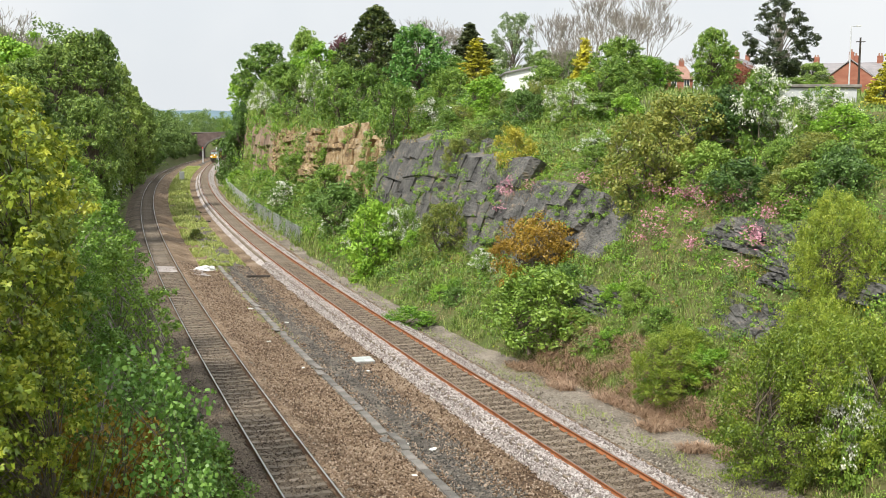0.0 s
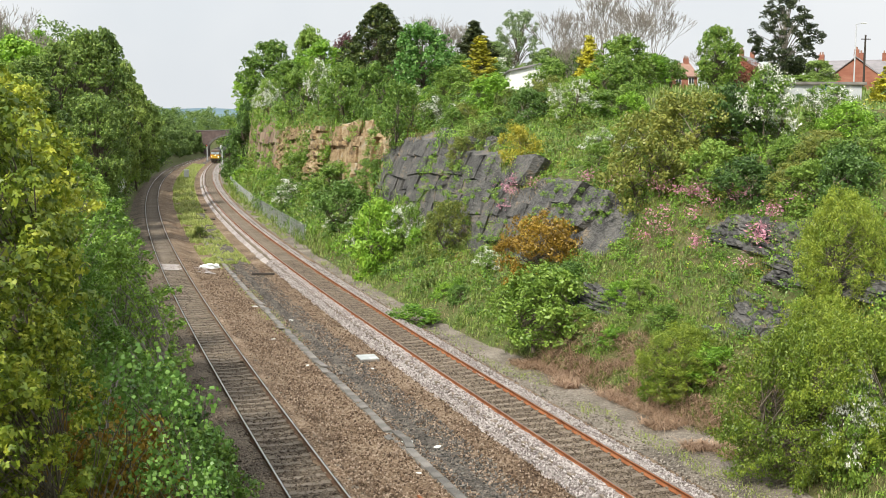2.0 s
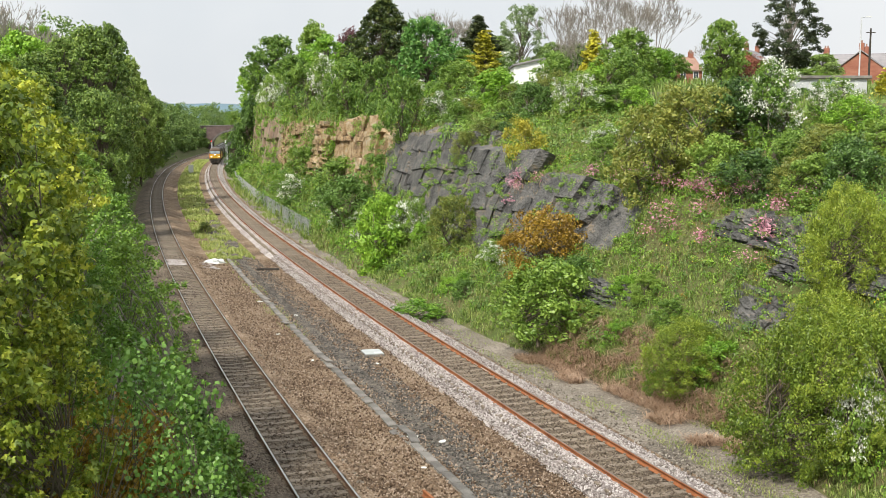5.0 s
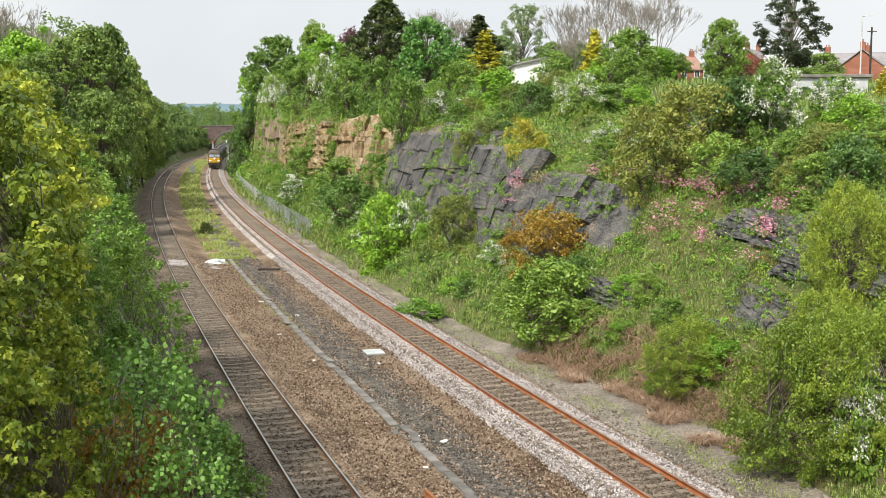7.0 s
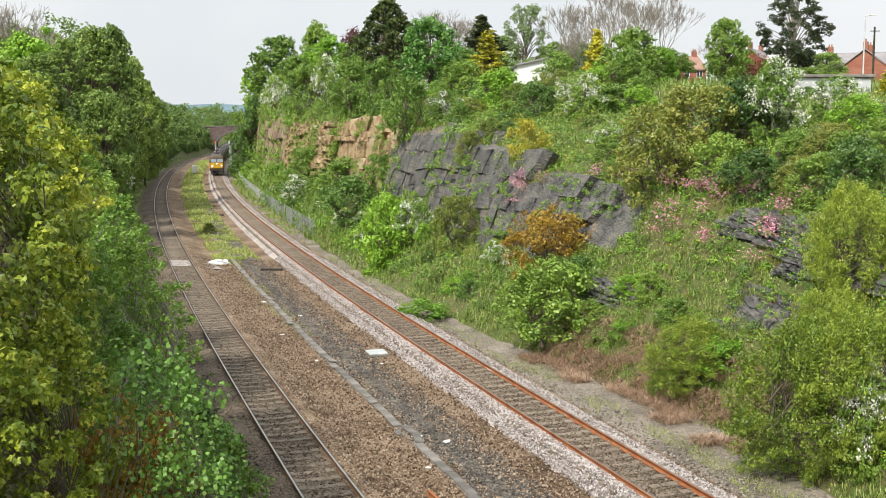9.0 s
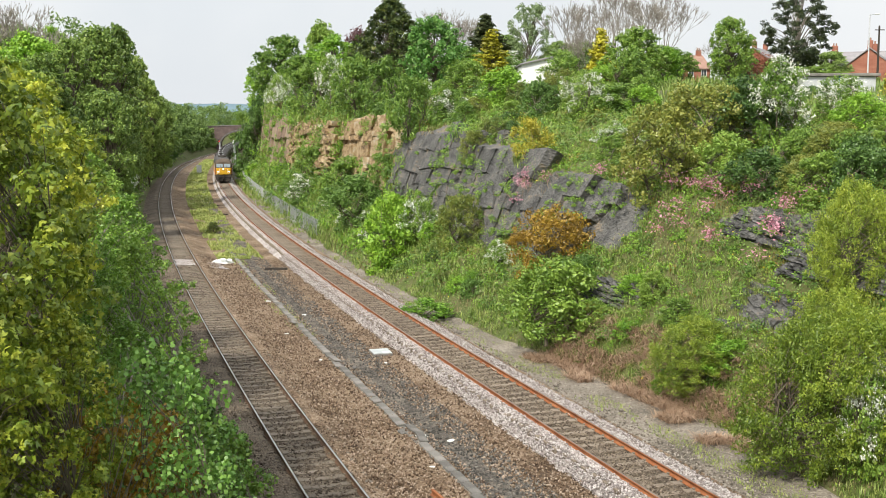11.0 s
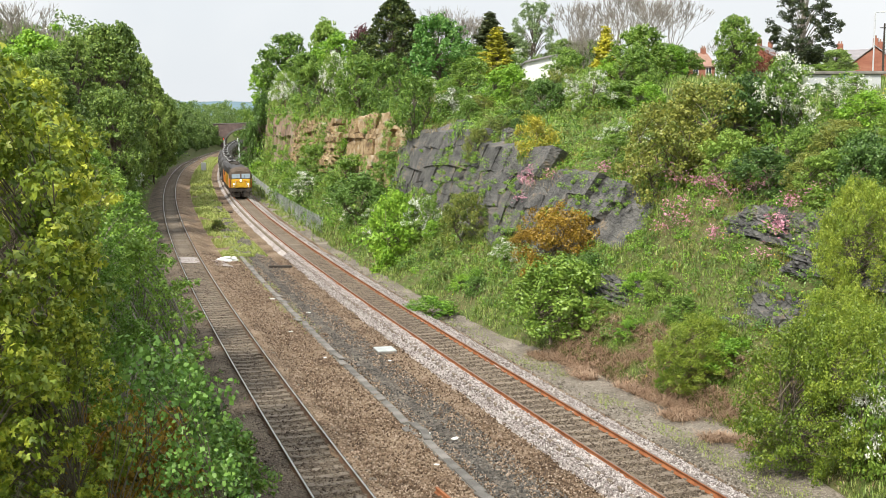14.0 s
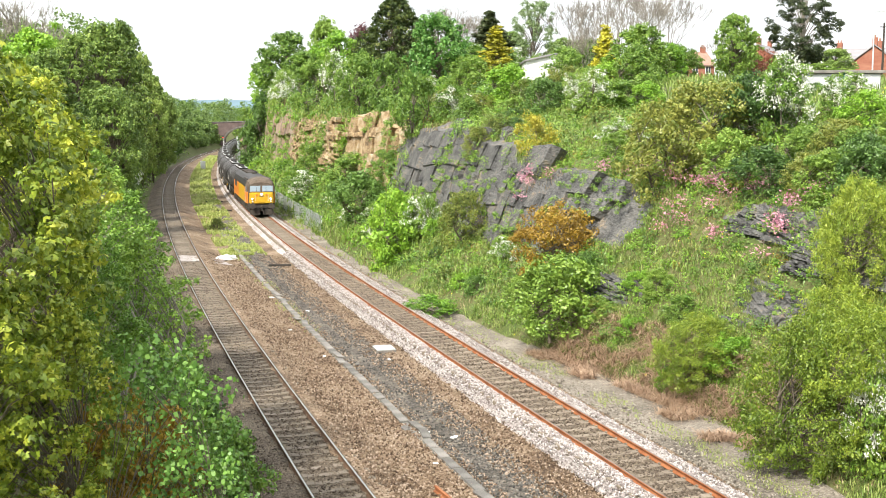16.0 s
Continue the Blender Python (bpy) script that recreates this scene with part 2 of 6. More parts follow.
def section(y):
    """The whole cross-section at y as (x, z, zone, place in the zone)."""
    out = []
    R, Lf = side_right(y), side_left(y)
    cols = [6, 6, 14, 12, 10, 2]
    for i in range(6, 0, -1):
        for k in range(cols[i - 1]):
            u = k / cols[i - 1]
            a, b = Lf[i], Lf[i - 1]
            out.append((xl(y) + a[0] + (b[0] - a[0]) * u, a[1] + (b[1] - a[1]) * u, -i, u))
    x0, x1 = xl(y) + Lf[0][0], xr(y) + R[0][0]
    for k in range(10):
        out.append((x0 + (x1 - x0) * k / 10, -0.49, 0, k / 10))
    cols = [4, 20, 44, 30, 14, 10, 6]
    for i in range(7):
        for k in range(cols[i]):
            u = k / cols[i]
            a, b = R[i], R[i + 1]
            out.append((xr(y) + a[0] + (b[0] - a[0]) * u, a[1] + (b[1] - a[1]) * u, i + 1, u))
    out.append((xr(y) + R[7][0], R[7][1], 8, 0.0))
    return out


ROWS = np.concatenate([np.arange(-60, 24, 4), np.arange(24, 112, 0.3), np.arange(112, 240, 1.0), np.arange(240, 470, 5), [480, 500, 540, 600, 750, 1000, 1500, 2500, 4500]])


# bare outcrops on the slope: middle and half lengths along y and up
OUTCROPS = [(39.5, 5.45, 3.0, 0.6), (36.3, 2.8, 2.2, 0.75), (44.6, 2.2, 2.2, 0.6), (36.2, 4.4, 1.3, 0.4), (33.0, 4.6, 1.6, 0.6)]


def rock_cover(y, z):
    """Above 0 where the rock is bare: the steep face, broken at its corners, and the outcrops."""
    lo, hi = np.interp(y, ST, BASEZ), np.interp(y, ST, TOPZ)
    v = (z - lo) / (hi - lo)
    along = np.interp(y, [44, 48, 52, 79, 82, 83.5, 85, 103, 106, 109, 138, 142, 146, 196, 215], [-1, 0.1, 0.62, 0.62, 0.3, -0.3, 0.6, 0.6, 0.0, 0.32, 0.32, 0.1, 0.42, 0.42, -1])
    face = along - np.clip(np.abs(v - 0.5) * 2 - 0.62, 0, 9) * 1.3
    for cy, cz, ry, rz in OUTCROPS:
        face = np.maximum(face, 0.55 - 0.75 * np.maximum(np.abs(y - cy) / ry, np.abs(z - cz) / rz) ** 2)
    return face


def build_ground():
    secs = np.array([section(min(y, 470.0)) for y in ROWS])
    nr, nc = secs.shape[:2]
    X, Z, zone, u = secs[:, :, 0].copy(), secs[:, :, 1].copy(), secs[:, :, 2], secs[:, :, 3]
    Y = np.repeat(ROWS[:, None], nc, 1).astype(float)
    past = np.clip((Y - 440) / 60, 0, 1)
    Z = Z * (1 - past) + (8.0 + 0.0 * Y) * past
    X = X + np.where(Y > 470, (Y - 470) * -0.12, 0)
    # exposed rock: the steep band and a few outcrops, with ragged edges
    bare = rock_cover(Y, Z) + 0.34 * wob(Y, Z * 1.6, 3.6, 3) + 0.26 * wob(Y, Z * 1.3, 1.3, 5) + 0.12 * wob(Y, Z, 0.5, 6)
    bare = np.where(np.isin(zone, (2, 3, 4)), bare, -1)
    rock = bare > 0.1
    rocky = np.clip(bare * 3, 0, 1)
    X += rocky * (0.12 + 0.22 * wob(Y, Z, 2.6, 13) + 0.12 * wob(Y, Z, 0.7, 14))
    soft = np.isin(zone, (2, 3, 4, -2, -3, -4)) & ~rock
    Z += np.where(soft, 0.30 * wob(X, Y, 3.1, 1) + 0.14 * wob(X, Y, 0.9, 2), 0) * np.clip(np.abs(Z) / 1.0, 0, 1)
    Z += np.where(zone >= 5, 0.4 * wob(X, Y, 9, 6) * (Y < 440), 0)
    Z += np.where((zone == 1) | (zone == 0), 0.010 * wob(X, Y, 1.1, 7), 0)
    me = bpy.data.meshes.new("ground")
    co = np.stack([X, Y, Z], 2).reshape(-1, 3)
    r, c = np.meshgrid(np.arange(nr - 1), np.arange(nc - 1), indexing="ij")
    a = (r * nc + c).ravel()
    quads = np.stack([a, a + 1, a + nc + 1, a + nc], 1)
    fill_mesh(me, co, quads)
    for m in (M_SOIL, M_SLATE, M_SAND, M_RED, M_BED, M_CESS):
        me.materials.append(m)
    fz, fr, fy = zone[:-1, :-1].ravel(), rock[:-1, :-1].ravel(), Y[:-1, :-1].ravel()
    fu = u[:-1, :-1].ravel()
    idx = np.where(fr, np.where(fy < 84, 1, np.where(fy < 118, 2, 3)), 0)
    idx = np.where((fz == 0), 4, idx)
    idx = np.where((fz == 1) & (fy < 470), 5, idx)
    me.polygons.foreach_set("material_index", idx.astype(np.int32))
    ob = tagged(new("ground", me), "grassy railway cutting floor and sides with bare rock faces", "ground", kind="structure")
    return ob, co, quads, fz, fr


def fill_mesh(me, co, faces):
    """Vertices and faces of one size (3 or 4) into a mesh, fast."""
    co, faces = np.asarray(co, np.float32), np.asarray(faces, np.int32)
    k = faces.shape[1]
    me.vertices.add(len(co))
    me.vertices.foreach_set("co", co.ravel())
    me.loops.add(faces.size)
    me.loops.foreach_set("vertex_index", faces.ravel())
    me.polygons.add(len(faces))
    me.polygons.foreach_set("loop_start", np.arange(0, faces.size, k, dtype=np.int32))
    me.update(calc_edges=True)


GROUND, G_CO, G_QUADS, G_ZONE, G_ROCK = build_ground()
G_MID = G_CO[G_QUADS].mean(1)


def ground_z(x, y):
    """Height of the ground under (x, y): the cross-section there."""
    s = np.array(section(min(y, 470.0)))
    return float(np.interp(x, s[:, 0], s[:, 1]))


# ---- helpers for things ----
def thing(name, m, label, category, group="", kind=""):
    e = new(name)
    e.empty_display_size = 0.2
    e.matrix_basis = m
    return tagged(e, label, category, group, kind)


def part(name, bm, material, parent, label=""):
    """Links a bmesh, or a mesh, as one mesh object under a thing or a part."""
    if isinstance(bm, bmesh.types.BMesh):
        me = bpy.data.meshes.new(name)
        bm.to_mesh(me)
        bm.free()
    else:
        me = bm
    if not me.materials:
        me.materials.append(material)
    ob = new(name, me)
    ob.parent = parent
    if label:
        ob["label"] = label
    return ob


def box(bm, cx, cy, cz, sx, sy, sz, bevel=0.0, m=None):
    r = bmesh.ops.create_cube(bm, size=1.0)
    bmesh.ops.scale(bm, vec=(sx, sy, sz), verts=r["verts"])
    if bevel:
        es = list({e for v in r["verts"] for e in v.link_edges})
        rb = bmesh.ops.bevel(bm, geom=es, offset=bevel, segments=2, affect="EDGES", profile=0.6)
        vs = list({v for f in rb["faces"] for v in f.verts} | {v for v in r["verts"] if v.is_valid})
    else:
        vs = r["verts"]
    bmesh.ops.translate(bm, vec=(cx, cy, cz), verts=vs)
    if m is not None:
        bmesh.ops.transform(bm, matrix=m, verts=vs)
    return vs


def boxed(*a, **k):
    bm = bmesh.new()
    box(bm, *a, **k)
    return bm


def cyl(bm, p, q, r1, r2=None, seg=16):
    p, q = Vector(p), Vector(q)
    d = q - p
    m = Matrix.Translation((p + q) / 2) @ d.to_track_quat("Z", "Y").to_matrix().to_4x4()
    r = bmesh.ops.create_cone(bm, cap_ends=True, segments=seg, radius1=r1, radius2=r1 if r2 is None else r2, depth=d.length, matrix=m)
    return r["verts"]


def cyled(*a, **k):
    bm = bmesh.new()
    cyl(bm, *a, **k)
    return bm


def sweep(fx, z_of, profile, ys, close=True):
    """A profile of (across, up) points drawn along the curve x = fx(y)."""
    ys = np.asarray(ys, float)
    x = np.array([fx(v) for v in ys])
    dx = np.array([(fx(v + 0.5) - fx(v - 0.5)) for v in ys])
    nrm = np.stack([np.ones_like(dx), -dx], 1) / np.sqrt(1 + dx ** 2)[:, None]
    pr = np.asarray(profile, float)
    co = np.zeros((len(ys), len(pr), 3))
    co[:, :, 0] = x[:, None] + nrm[:, :1] * pr[None, :, 0]
    co[:, :, 1] = ys[:, None] + nrm[:, 1:] * pr[None, :, 0]
    co[:, :, 2] = z_of + pr[None, :, 1]
    n = len(pr)
    k = n if close else n - 1
    r, c = np.meshgrid(np.arange(len(ys) - 1), np.arange(k), indexing="ij")
    a, b = (r * n + c).ravel(), (r * n + (c + 1) % n).ravel()
    me = bpy.data.meshes.new("swept")
    fill_mesh(me, co.reshape(-1, 3), np.stack([a, b, b + n, a + n], 1))
    return me


# ---- tracks ----
def strip(name, fx, inner, outer, z0, z1, ys, mat, label, seed, ragged=0.12):
    """A bed of stones between two offsets from a track, with uneven edges."""
    ys = np.asarray(ys, float)
    n = 9
    u = np.linspace(0, 1, n)[None, :]
    x = np.array([fx(v) for v in ys])
    e0 = inner + ragged * wob(ys, ys * 0, 0.8, seed) + ragged * 0.8 * (ys < 90) * wob(ys, ys * 0, 0.25, seed + 1)
    e1 = outer + ragged * wob(ys, ys * 0, 0.8, seed + 2) + ragged * 0.8 * (ys < 90) * wob(ys, ys * 0, 0.25, seed + 3)
    X = x[:, None] + e0[:, None] * (1 - u) + e1[:, None] * u
    Y = np.repeat(ys[:, None], n, 1)
    hi, lo = max(z0, z1), min(z0, z1)
    v = np.clip(((1 - u) if z0 < z1 else u) * 1.55 - 0.5, 0, 1)
    Z = hi + (lo - hi) * v + (0.016 * wob(X, Y, 0.22, seed) + 0.012 * wob(X, Y, 0.9, seed)) * np.clip(45 / np.maximum(Y, 45) * 1.6 - 0.6, 0, 1)
    me = bpy.data.meshes.new(name)
    r, c = np.meshgrid(np.arange(len(ys) - 1), np.arange(n - 1), indexing="ij")
    a = (r * n + c).ravel()
    fill_mesh(me, np.stack([X, Y, Z], 2).reshape(-1, 3), np.stack([a, a + 1, a + n + 1, a + n], 1))
    me.materials.append(mat)
    return tagged(new(name, me), label, "ballast", kind="structure")


NEAR_Y = np.concatenate([np.arange(-40, 22, 3), np.arange(22, 90, 0.2), np.arange(90, 200, 0.6), np.arange(200, 470, 3)])
strip("ballast_shoulder", xr, -1.62, -0.76, -0.475, -0.125, NEAR_Y, M_PALE, "pale pinkish crushed-stone shoulder beside rusty rails", 20, 0.07)
strip("ballast_shoulder", xr, 0.76, 1.98, -0.125, -0.48, NEAR_Y, M_PALE, "pale pinkish crushed-stone shoulder beside rusty rails", 30, 0.08)
strip("ballast_bed", xr, -0.74, 0.74, -0.19, -0.19, NEAR_Y, M_DARKBED, "dull brown stones between rusty rails", 40, 0.0)
strip("ballast_bed", xl, -2.6, -0.74, -0.47, -0.125, NEAR_Y, M_DARKBED, "dark oily stones beside the polished rails", 50)
strip("ballast_bed", xl, 0.74, 2.2, -0.125, -0.46, NEAR_Y, M_BED, "brown stones beside the polished rails", 60)
strip("ballast_bed", xl, -0.74, 0.74, -0.19, -0.19, NEAR_Y, M_DARKBED, "dark oily stones between polished rails", 70, 0.0)
strip("cinder_path", xr, -4.4, -2.9, -0.455, -0.455, NEAR_Y, M_CINDER, "dark cinder strip beside the cable trough", 80, 0.28)

RAIL = [(-0.065, -0.16), (0.065, -0.16), (0.065, -0.145), (0.012, -0.12), (0.012, -0.045), (0.035, -0.035), (0.035, -0.004), (0.028, 0), (-0.028, 0), (-0.035, -0.004), (-0.035, -0.035), (-0.012, -0.045), (-0.012, -0.12), (-0.065, -0.145)]
RAIL_Y = np.concatenate([np.arange(-40, 120, 1.0), np.arange(120, 470, 3.0)])


def sleeper_mesh(name, mat, length):
    bm = bmesh.new()
    for s in (-1, 1):
        box(bm, s * length * 0.33, 0, -0.25, length * 0.34, 0.26, 0.2, 0.015)
    box(bm, 0, 0, -0.262, length * 0.36, 0.24, 0.18, 0.012)
    for s in (-1, 1):
        for k in (-1, 1):
            box(bm, s * 0.7535 + k * 0.10, 0, -0.13, 0.05, 0.09, 0.05)
    me = bpy.data.meshes.new(name)
    bm.to_mesh(me)
    bm.free()
    me.materials.append(mat)
    return me


def track(name, fx, head, side, sleeper_mat, label):
    t = thing(name, Matrix.Identity(4), label, "track", kind="structure")
    for s in (-1, 1):
        g = lambda y, s=s: fx(y) + s * 0.7525
        r = part("rail", sweep(g, 0.0, RAIL, RAIL_Y), side, t)
        part("rail_head", sweep(g, 0.003, [(-0.027, -0.02), (0.027, -0.02), (0.027, 0), (-0.027, 0)], RAIL_Y), head, r)
    me = sleeper_mesh("sleeper", sleeper_mat, 2.5)
    y, count, far = 18.0, 0, []
    while y < 420:
        slope = fx(y + 0.5) - fx(y - 0.5)
        m = pose(fx(y), y, 0.005 * math.sin(y * 7.3), 0, 0, -math.degrees(math.atan(slope)) + 0.8 * math.sin(y * 3.1))
        if count < 290:
            ob = new("sleeper", me)
            ob.parent, ob.matrix_basis = t, m
        else:
            far.append(m)
        count += 1
        y += 0.65 / math.sqrt(1 + slope * slope)
    bm = bmesh.new()
    for m in far:
        box(bm, 0, 0, -0.25, 2.5, 0.26, 0.2, m=m)
    ob = part("far_sleepers", bm, sleeper_mat, t)
    tagged(ob, kind="stuff")
    return t


track("track", xr, M_RUSTTOP, M_RUST, M_SLEEPERB, "rusty-railed track on dirty concrete sleepers")
track("track", xl, M_SHINE, M_RUSTD, M_SLEEPER, "main track with polished rail heads on concrete sleepers")


def cable_trough():
    t = thing("cable_trough", Matrix.Identity(4), "grey concrete cable trough with loose lids along the ballast", "cable trough", kind="structure")
    base = sweep(lambda y: xr(y) - 4.68, -0.50, [(-0.15, 0), (0.15, 0), (0.15, 0.05), (-0.15, 0.05)], np.arange(16, 100, 1.0))
    part("trough_base", base, M_CONC, t)
    me = bpy.data.meshes.new("lid")
    bm = boxed(0, 0, 0, 0.27, 0.95, 0.05, 0.012)
    bm.to_mesh(me)
    bm.free()
    me.materials.append(M_CONC)
    rnd = random.Random(4)
    y = 17.0
    while y < 96:
        sl = math.degrees(math.atan(xr(y + .5) - xr(y - .5)))
        loose = 33 < y < 36 or rnd.random() < 0.12
        if not (rnd.random() < 0.05 and y < 70):
            ob = new("lid", me)
            ob.parent = t
            ob.matrix_basis = pose(xr(y) - 4.68 + (rnd.uniform(-0.16, 0.16) if loose else rnd.uniform(-0.015, 0.015)), y, -0.43 + (rnd.uniform(0, 0.05) if loose else 0), rnd.uniform(-4, 4) if loose else 0, rnd.uniform(-6, 6) if loose else 0, -sl + (rnd.uniform(-8, 8) if loose else rnd.uniform(-1, 1)))
        y += 0.95
    return t


cable_trough()


# ---- far bridge ----
M_BRICK = ramp_mat("purple_brown_brick", [(0.07, 0.05, 0.048), (0.12, 0.088, 0.082), (0.17, 0.13, 0.12)], 0.6, 5, 0.9, 0.3, 0.02)


def arch_bridge():
    y0, half, w = 405.0, 30.0, 7.0
    xc = float(xr(y0) + xl(y0)) / 2 + 4.5
    t = thing("arch_bridge", pose(xc, y0, -0.5, 0, 0, 8), "weathered brick single-arch road bridge over the railway", "bridge")
    span, spring, crown, top = 9.4, 2.6, 7.6, 9.4
    n = 24
    arc = [(-span * math.cos(math.pi * i / n), spring + (crown - spring) * math.sin(math.pi * i / n)) for i in range(n + 1)]
    outer = [(-half, 0), (-span, 0)] + arc + [(span, 0), (half, 0), (half, top - 0.9), (0, top), (-half, top - 0.9)]
    bm = bmesh.new()
    f = bm.faces.new([bm.verts.new((x, -w / 2, z)) for x, z in outer])
    r = bmesh.ops.extrude_face_region(bm, geom=[f])
    bmesh.ops.translate(bm, vec=(0, w, 0), verts=[v for v in r["geom"] if isinstance(v, bmesh.types.BMVert)])
    bmesh.ops.recalc_face_normals(bm, faces=bm.faces[:])
    part("masonry", bm, M_BRICK, t)
    bm = bmesh.new()
    for i in range(n):
        a, b = arc[i], arc[i + 1]
        cx, cz = (a[0] + b[0]) / 2, (a[1] + b[1]) / 2
        ang = math.atan2(b[1] - a[1], b[0] - a[0])
        box(bm, 0, 0, 0.32, math.hypot(b[0] - a[0], b[1] - a[1]) * 1.1, 0.2, 0.62, m=Matrix.Translation((cx, -w / 2 - 0.05, cz)) @ Matrix.Rotation(-ang, 4, "Y"))
    part("arch_ring", bm, M_CONC, t, "paler dressed arch ring")
    for s in (-1, 1):
        bm = bmesh.new()
        for k in (-1, 1):
            ang = math.atan2(0.9, half)
            box(bm, 0, 0, 0, half + 0.3, 0.55, 0.28, 0.05, m=Matrix.Translation((k * half / 2, s * (w / 2 - 0.1), top - 0.32)) @ Matrix.Rotation(k * ang, 4, "Y"))
        part("coping", bm, M_CONC, t)
    return t


arch_bridge()

# ---- plants ----


def leaf_cloud(rng, centres, radii, count, size, up=0.35, aspect=0.62, squash=0.8, shell=0.55, lobed=False):
    """Folded leaves on sprays that stand out from many small balls, and some leaves within."""
    centres, radii = np.asarray(centres, float), np.asarray(radii, float)
    heart = centres.mean(0)
    k = 6
    way = rng.normal(size=(len(centres) * k, 3)) + [0, 0, 0.45]
    out = np.repeat(centres - heart, k, 0)
    way += 0.9 * out / (np.linalg.norm(out, axis=1)[:, None] + 1e-6)
    way /= np.linalg.norm(way, axis=1)[:, None]
    spray_r = np.repeat(radii, k) * rng.uniform(0.28, 0.5, len(way))
    sprays = np.repeat(centres, k, 0) + way * (np.repeat(radii, k) * rng.uniform(0.6, 1.15, len(way)))[:, None]
    centres, radii = np.concatenate([centres, sprays]), np.concatenate([radii * 0.55, spray_r])
    pick = rng.choice(len(centres), count, p=radii ** 2 / (radii ** 2).sum())
    d = rng.normal(size=(count, 3))
    d /= np.linalg.norm(d, axis=1)[:, None]
    rr = radii[pick] * (shell + (1 - shell) * rng.random(count) ** 0.6) * rng.uniform(0.75, 1.15, count)
    p = centres[pick] + d * rr[:, None] * np.array([1, 1, squash])
    nrm = d + rng.normal(size=(count, 3)) * 0.38 + np.array([0, 0, up])
    nrm /= np.linalg.norm(nrm, axis=1)[:, None]
    if lobed:
        return lobed_at(rng, p, nrm, size * rng.uniform(0.6, 1.3, count))
    return leaves_at(rng, p, nrm, size * rng.uniform(0.6, 1.35, count), aspect)


def leaves_at(rng, p, nrm, s, aspect=0.62):
    t = np.cross(nrm, rng.normal(size=p.shape))
    t /= np.linalg.norm(t, axis=1)[:, None] + 1e-9
    b = np.cross(nrm, t)
    s = s[:, None]
    co = np.stack([p - t * s * 0.5, p + b * s * aspect * 0.5 + nrm * s * 0.10, p + t * s * 0.5 - nrm * s * 0.08, p - b * s * aspect * 0.5 + nrm * s * 0.10], 1).reshape(-1, 3)
    return co, np.arange(len(p) * 4).reshape(-1, 4)


def lobed_at(rng, p, nrm, s):
    """Leaves of three pointed lobes that spring from one stalk."""
    t = np.cross(nrm, rng.normal(size=p.shape))
    t /= np.linalg.norm(t, axis=1)[:, None] + 1e-9
    b = np.cross(nrm, t)
    s = s[:, None]
    co = [p]
    for a in (-1.0, 0.0, 1.0):
        d, e = t * math.cos(a) + b * math.sin(a), b * math.cos(a) - t * math.sin(a)
        ln = s * (0.95 if a == 0 else 0.75)
        co += [p + d * ln * 0.5 - e * ln * 0.26 + nrm * s * 0.05, p + d * ln - nrm * s * 0.10, p + d * ln * 0.5 + e * ln * 0.26 + nrm * s * 0.05]
    i = np.arange(len(p))[:, None] * 10
    return np.stack(co, 1).reshape(-1, 3), np.concatenate([i + [0, 1, 2, 3], i + [0, 4, 5, 6], i + [0, 7, 8, 9]])


def blades_at(rng, p, length, width, lean=0.5):
    """Grass blades: narrow bent strips that rise from p."""
    n = len(p)
    a = rng.uniform(0, 2 * np.pi, n)
    out = np.stack([np.cos(a), np.sin(a), np.zeros(n)], 1)
    side = np.stack([-np.sin(a), np.cos(a), np.zeros(n)], 1)
    h = length * rng.uniform(0.5, 1.3, n)[:, None]
    k = lean * rng.uniform(0.2, 1.2, n)[:, None]
    w = width * rng.uniform(0.6, 1.3, n)[:, None]
    mid = p + np.array([0, 0, 1]) * h * 0.6 + out * h * k * 0.35
    tip = p + np.array([0, 0, 1]) * h * (1 - 0.3 * k) + out * h * k
    co = np.stack([p - side * w, p + side * w, mid + side * w * 0.8, tip, mid - side * w * 0.8], 1).reshape(-1, 3)
    i = np.arange(n)[:, None] * 5
    return co, np.concatenate([i + [0, 1, 2], i + [0, 2, 4], i + [4, 2, 3]]).astype(int)


def tubes(segs, sides=5):
    """Tapered tubes: rows of (p, q, r1, r2)."""
    co, fa = [], []
    for p, q, r1, r2 in segs:
        p, q = Vector(p), Vector(q)
        rot = (q - p).to_track_quat("Z", "Y")
        o = len(co)
        for c, r in ((p, r1), (q, r2)):
            for i in range(sides):
                a = 2 * math.pi * i / sides
                co.append(c + rot @ Vector((math.cos(a) * r, math.sin(a) * r, 0)))
        fa += [(o + i, o + (i + 1) % sides, o + sides + (i + 1) % sides, o + sides + i) for i in range(sides)]
    me = bpy.data.meshes.new("limbs")
    fill_mesh(me, [tuple(v) for v in co], fa)
    return me


def cloud_mesh(name, co, fa):
    me = bpy.data.meshes.new(name)
    fill_mesh(me, co, fa)
    return me


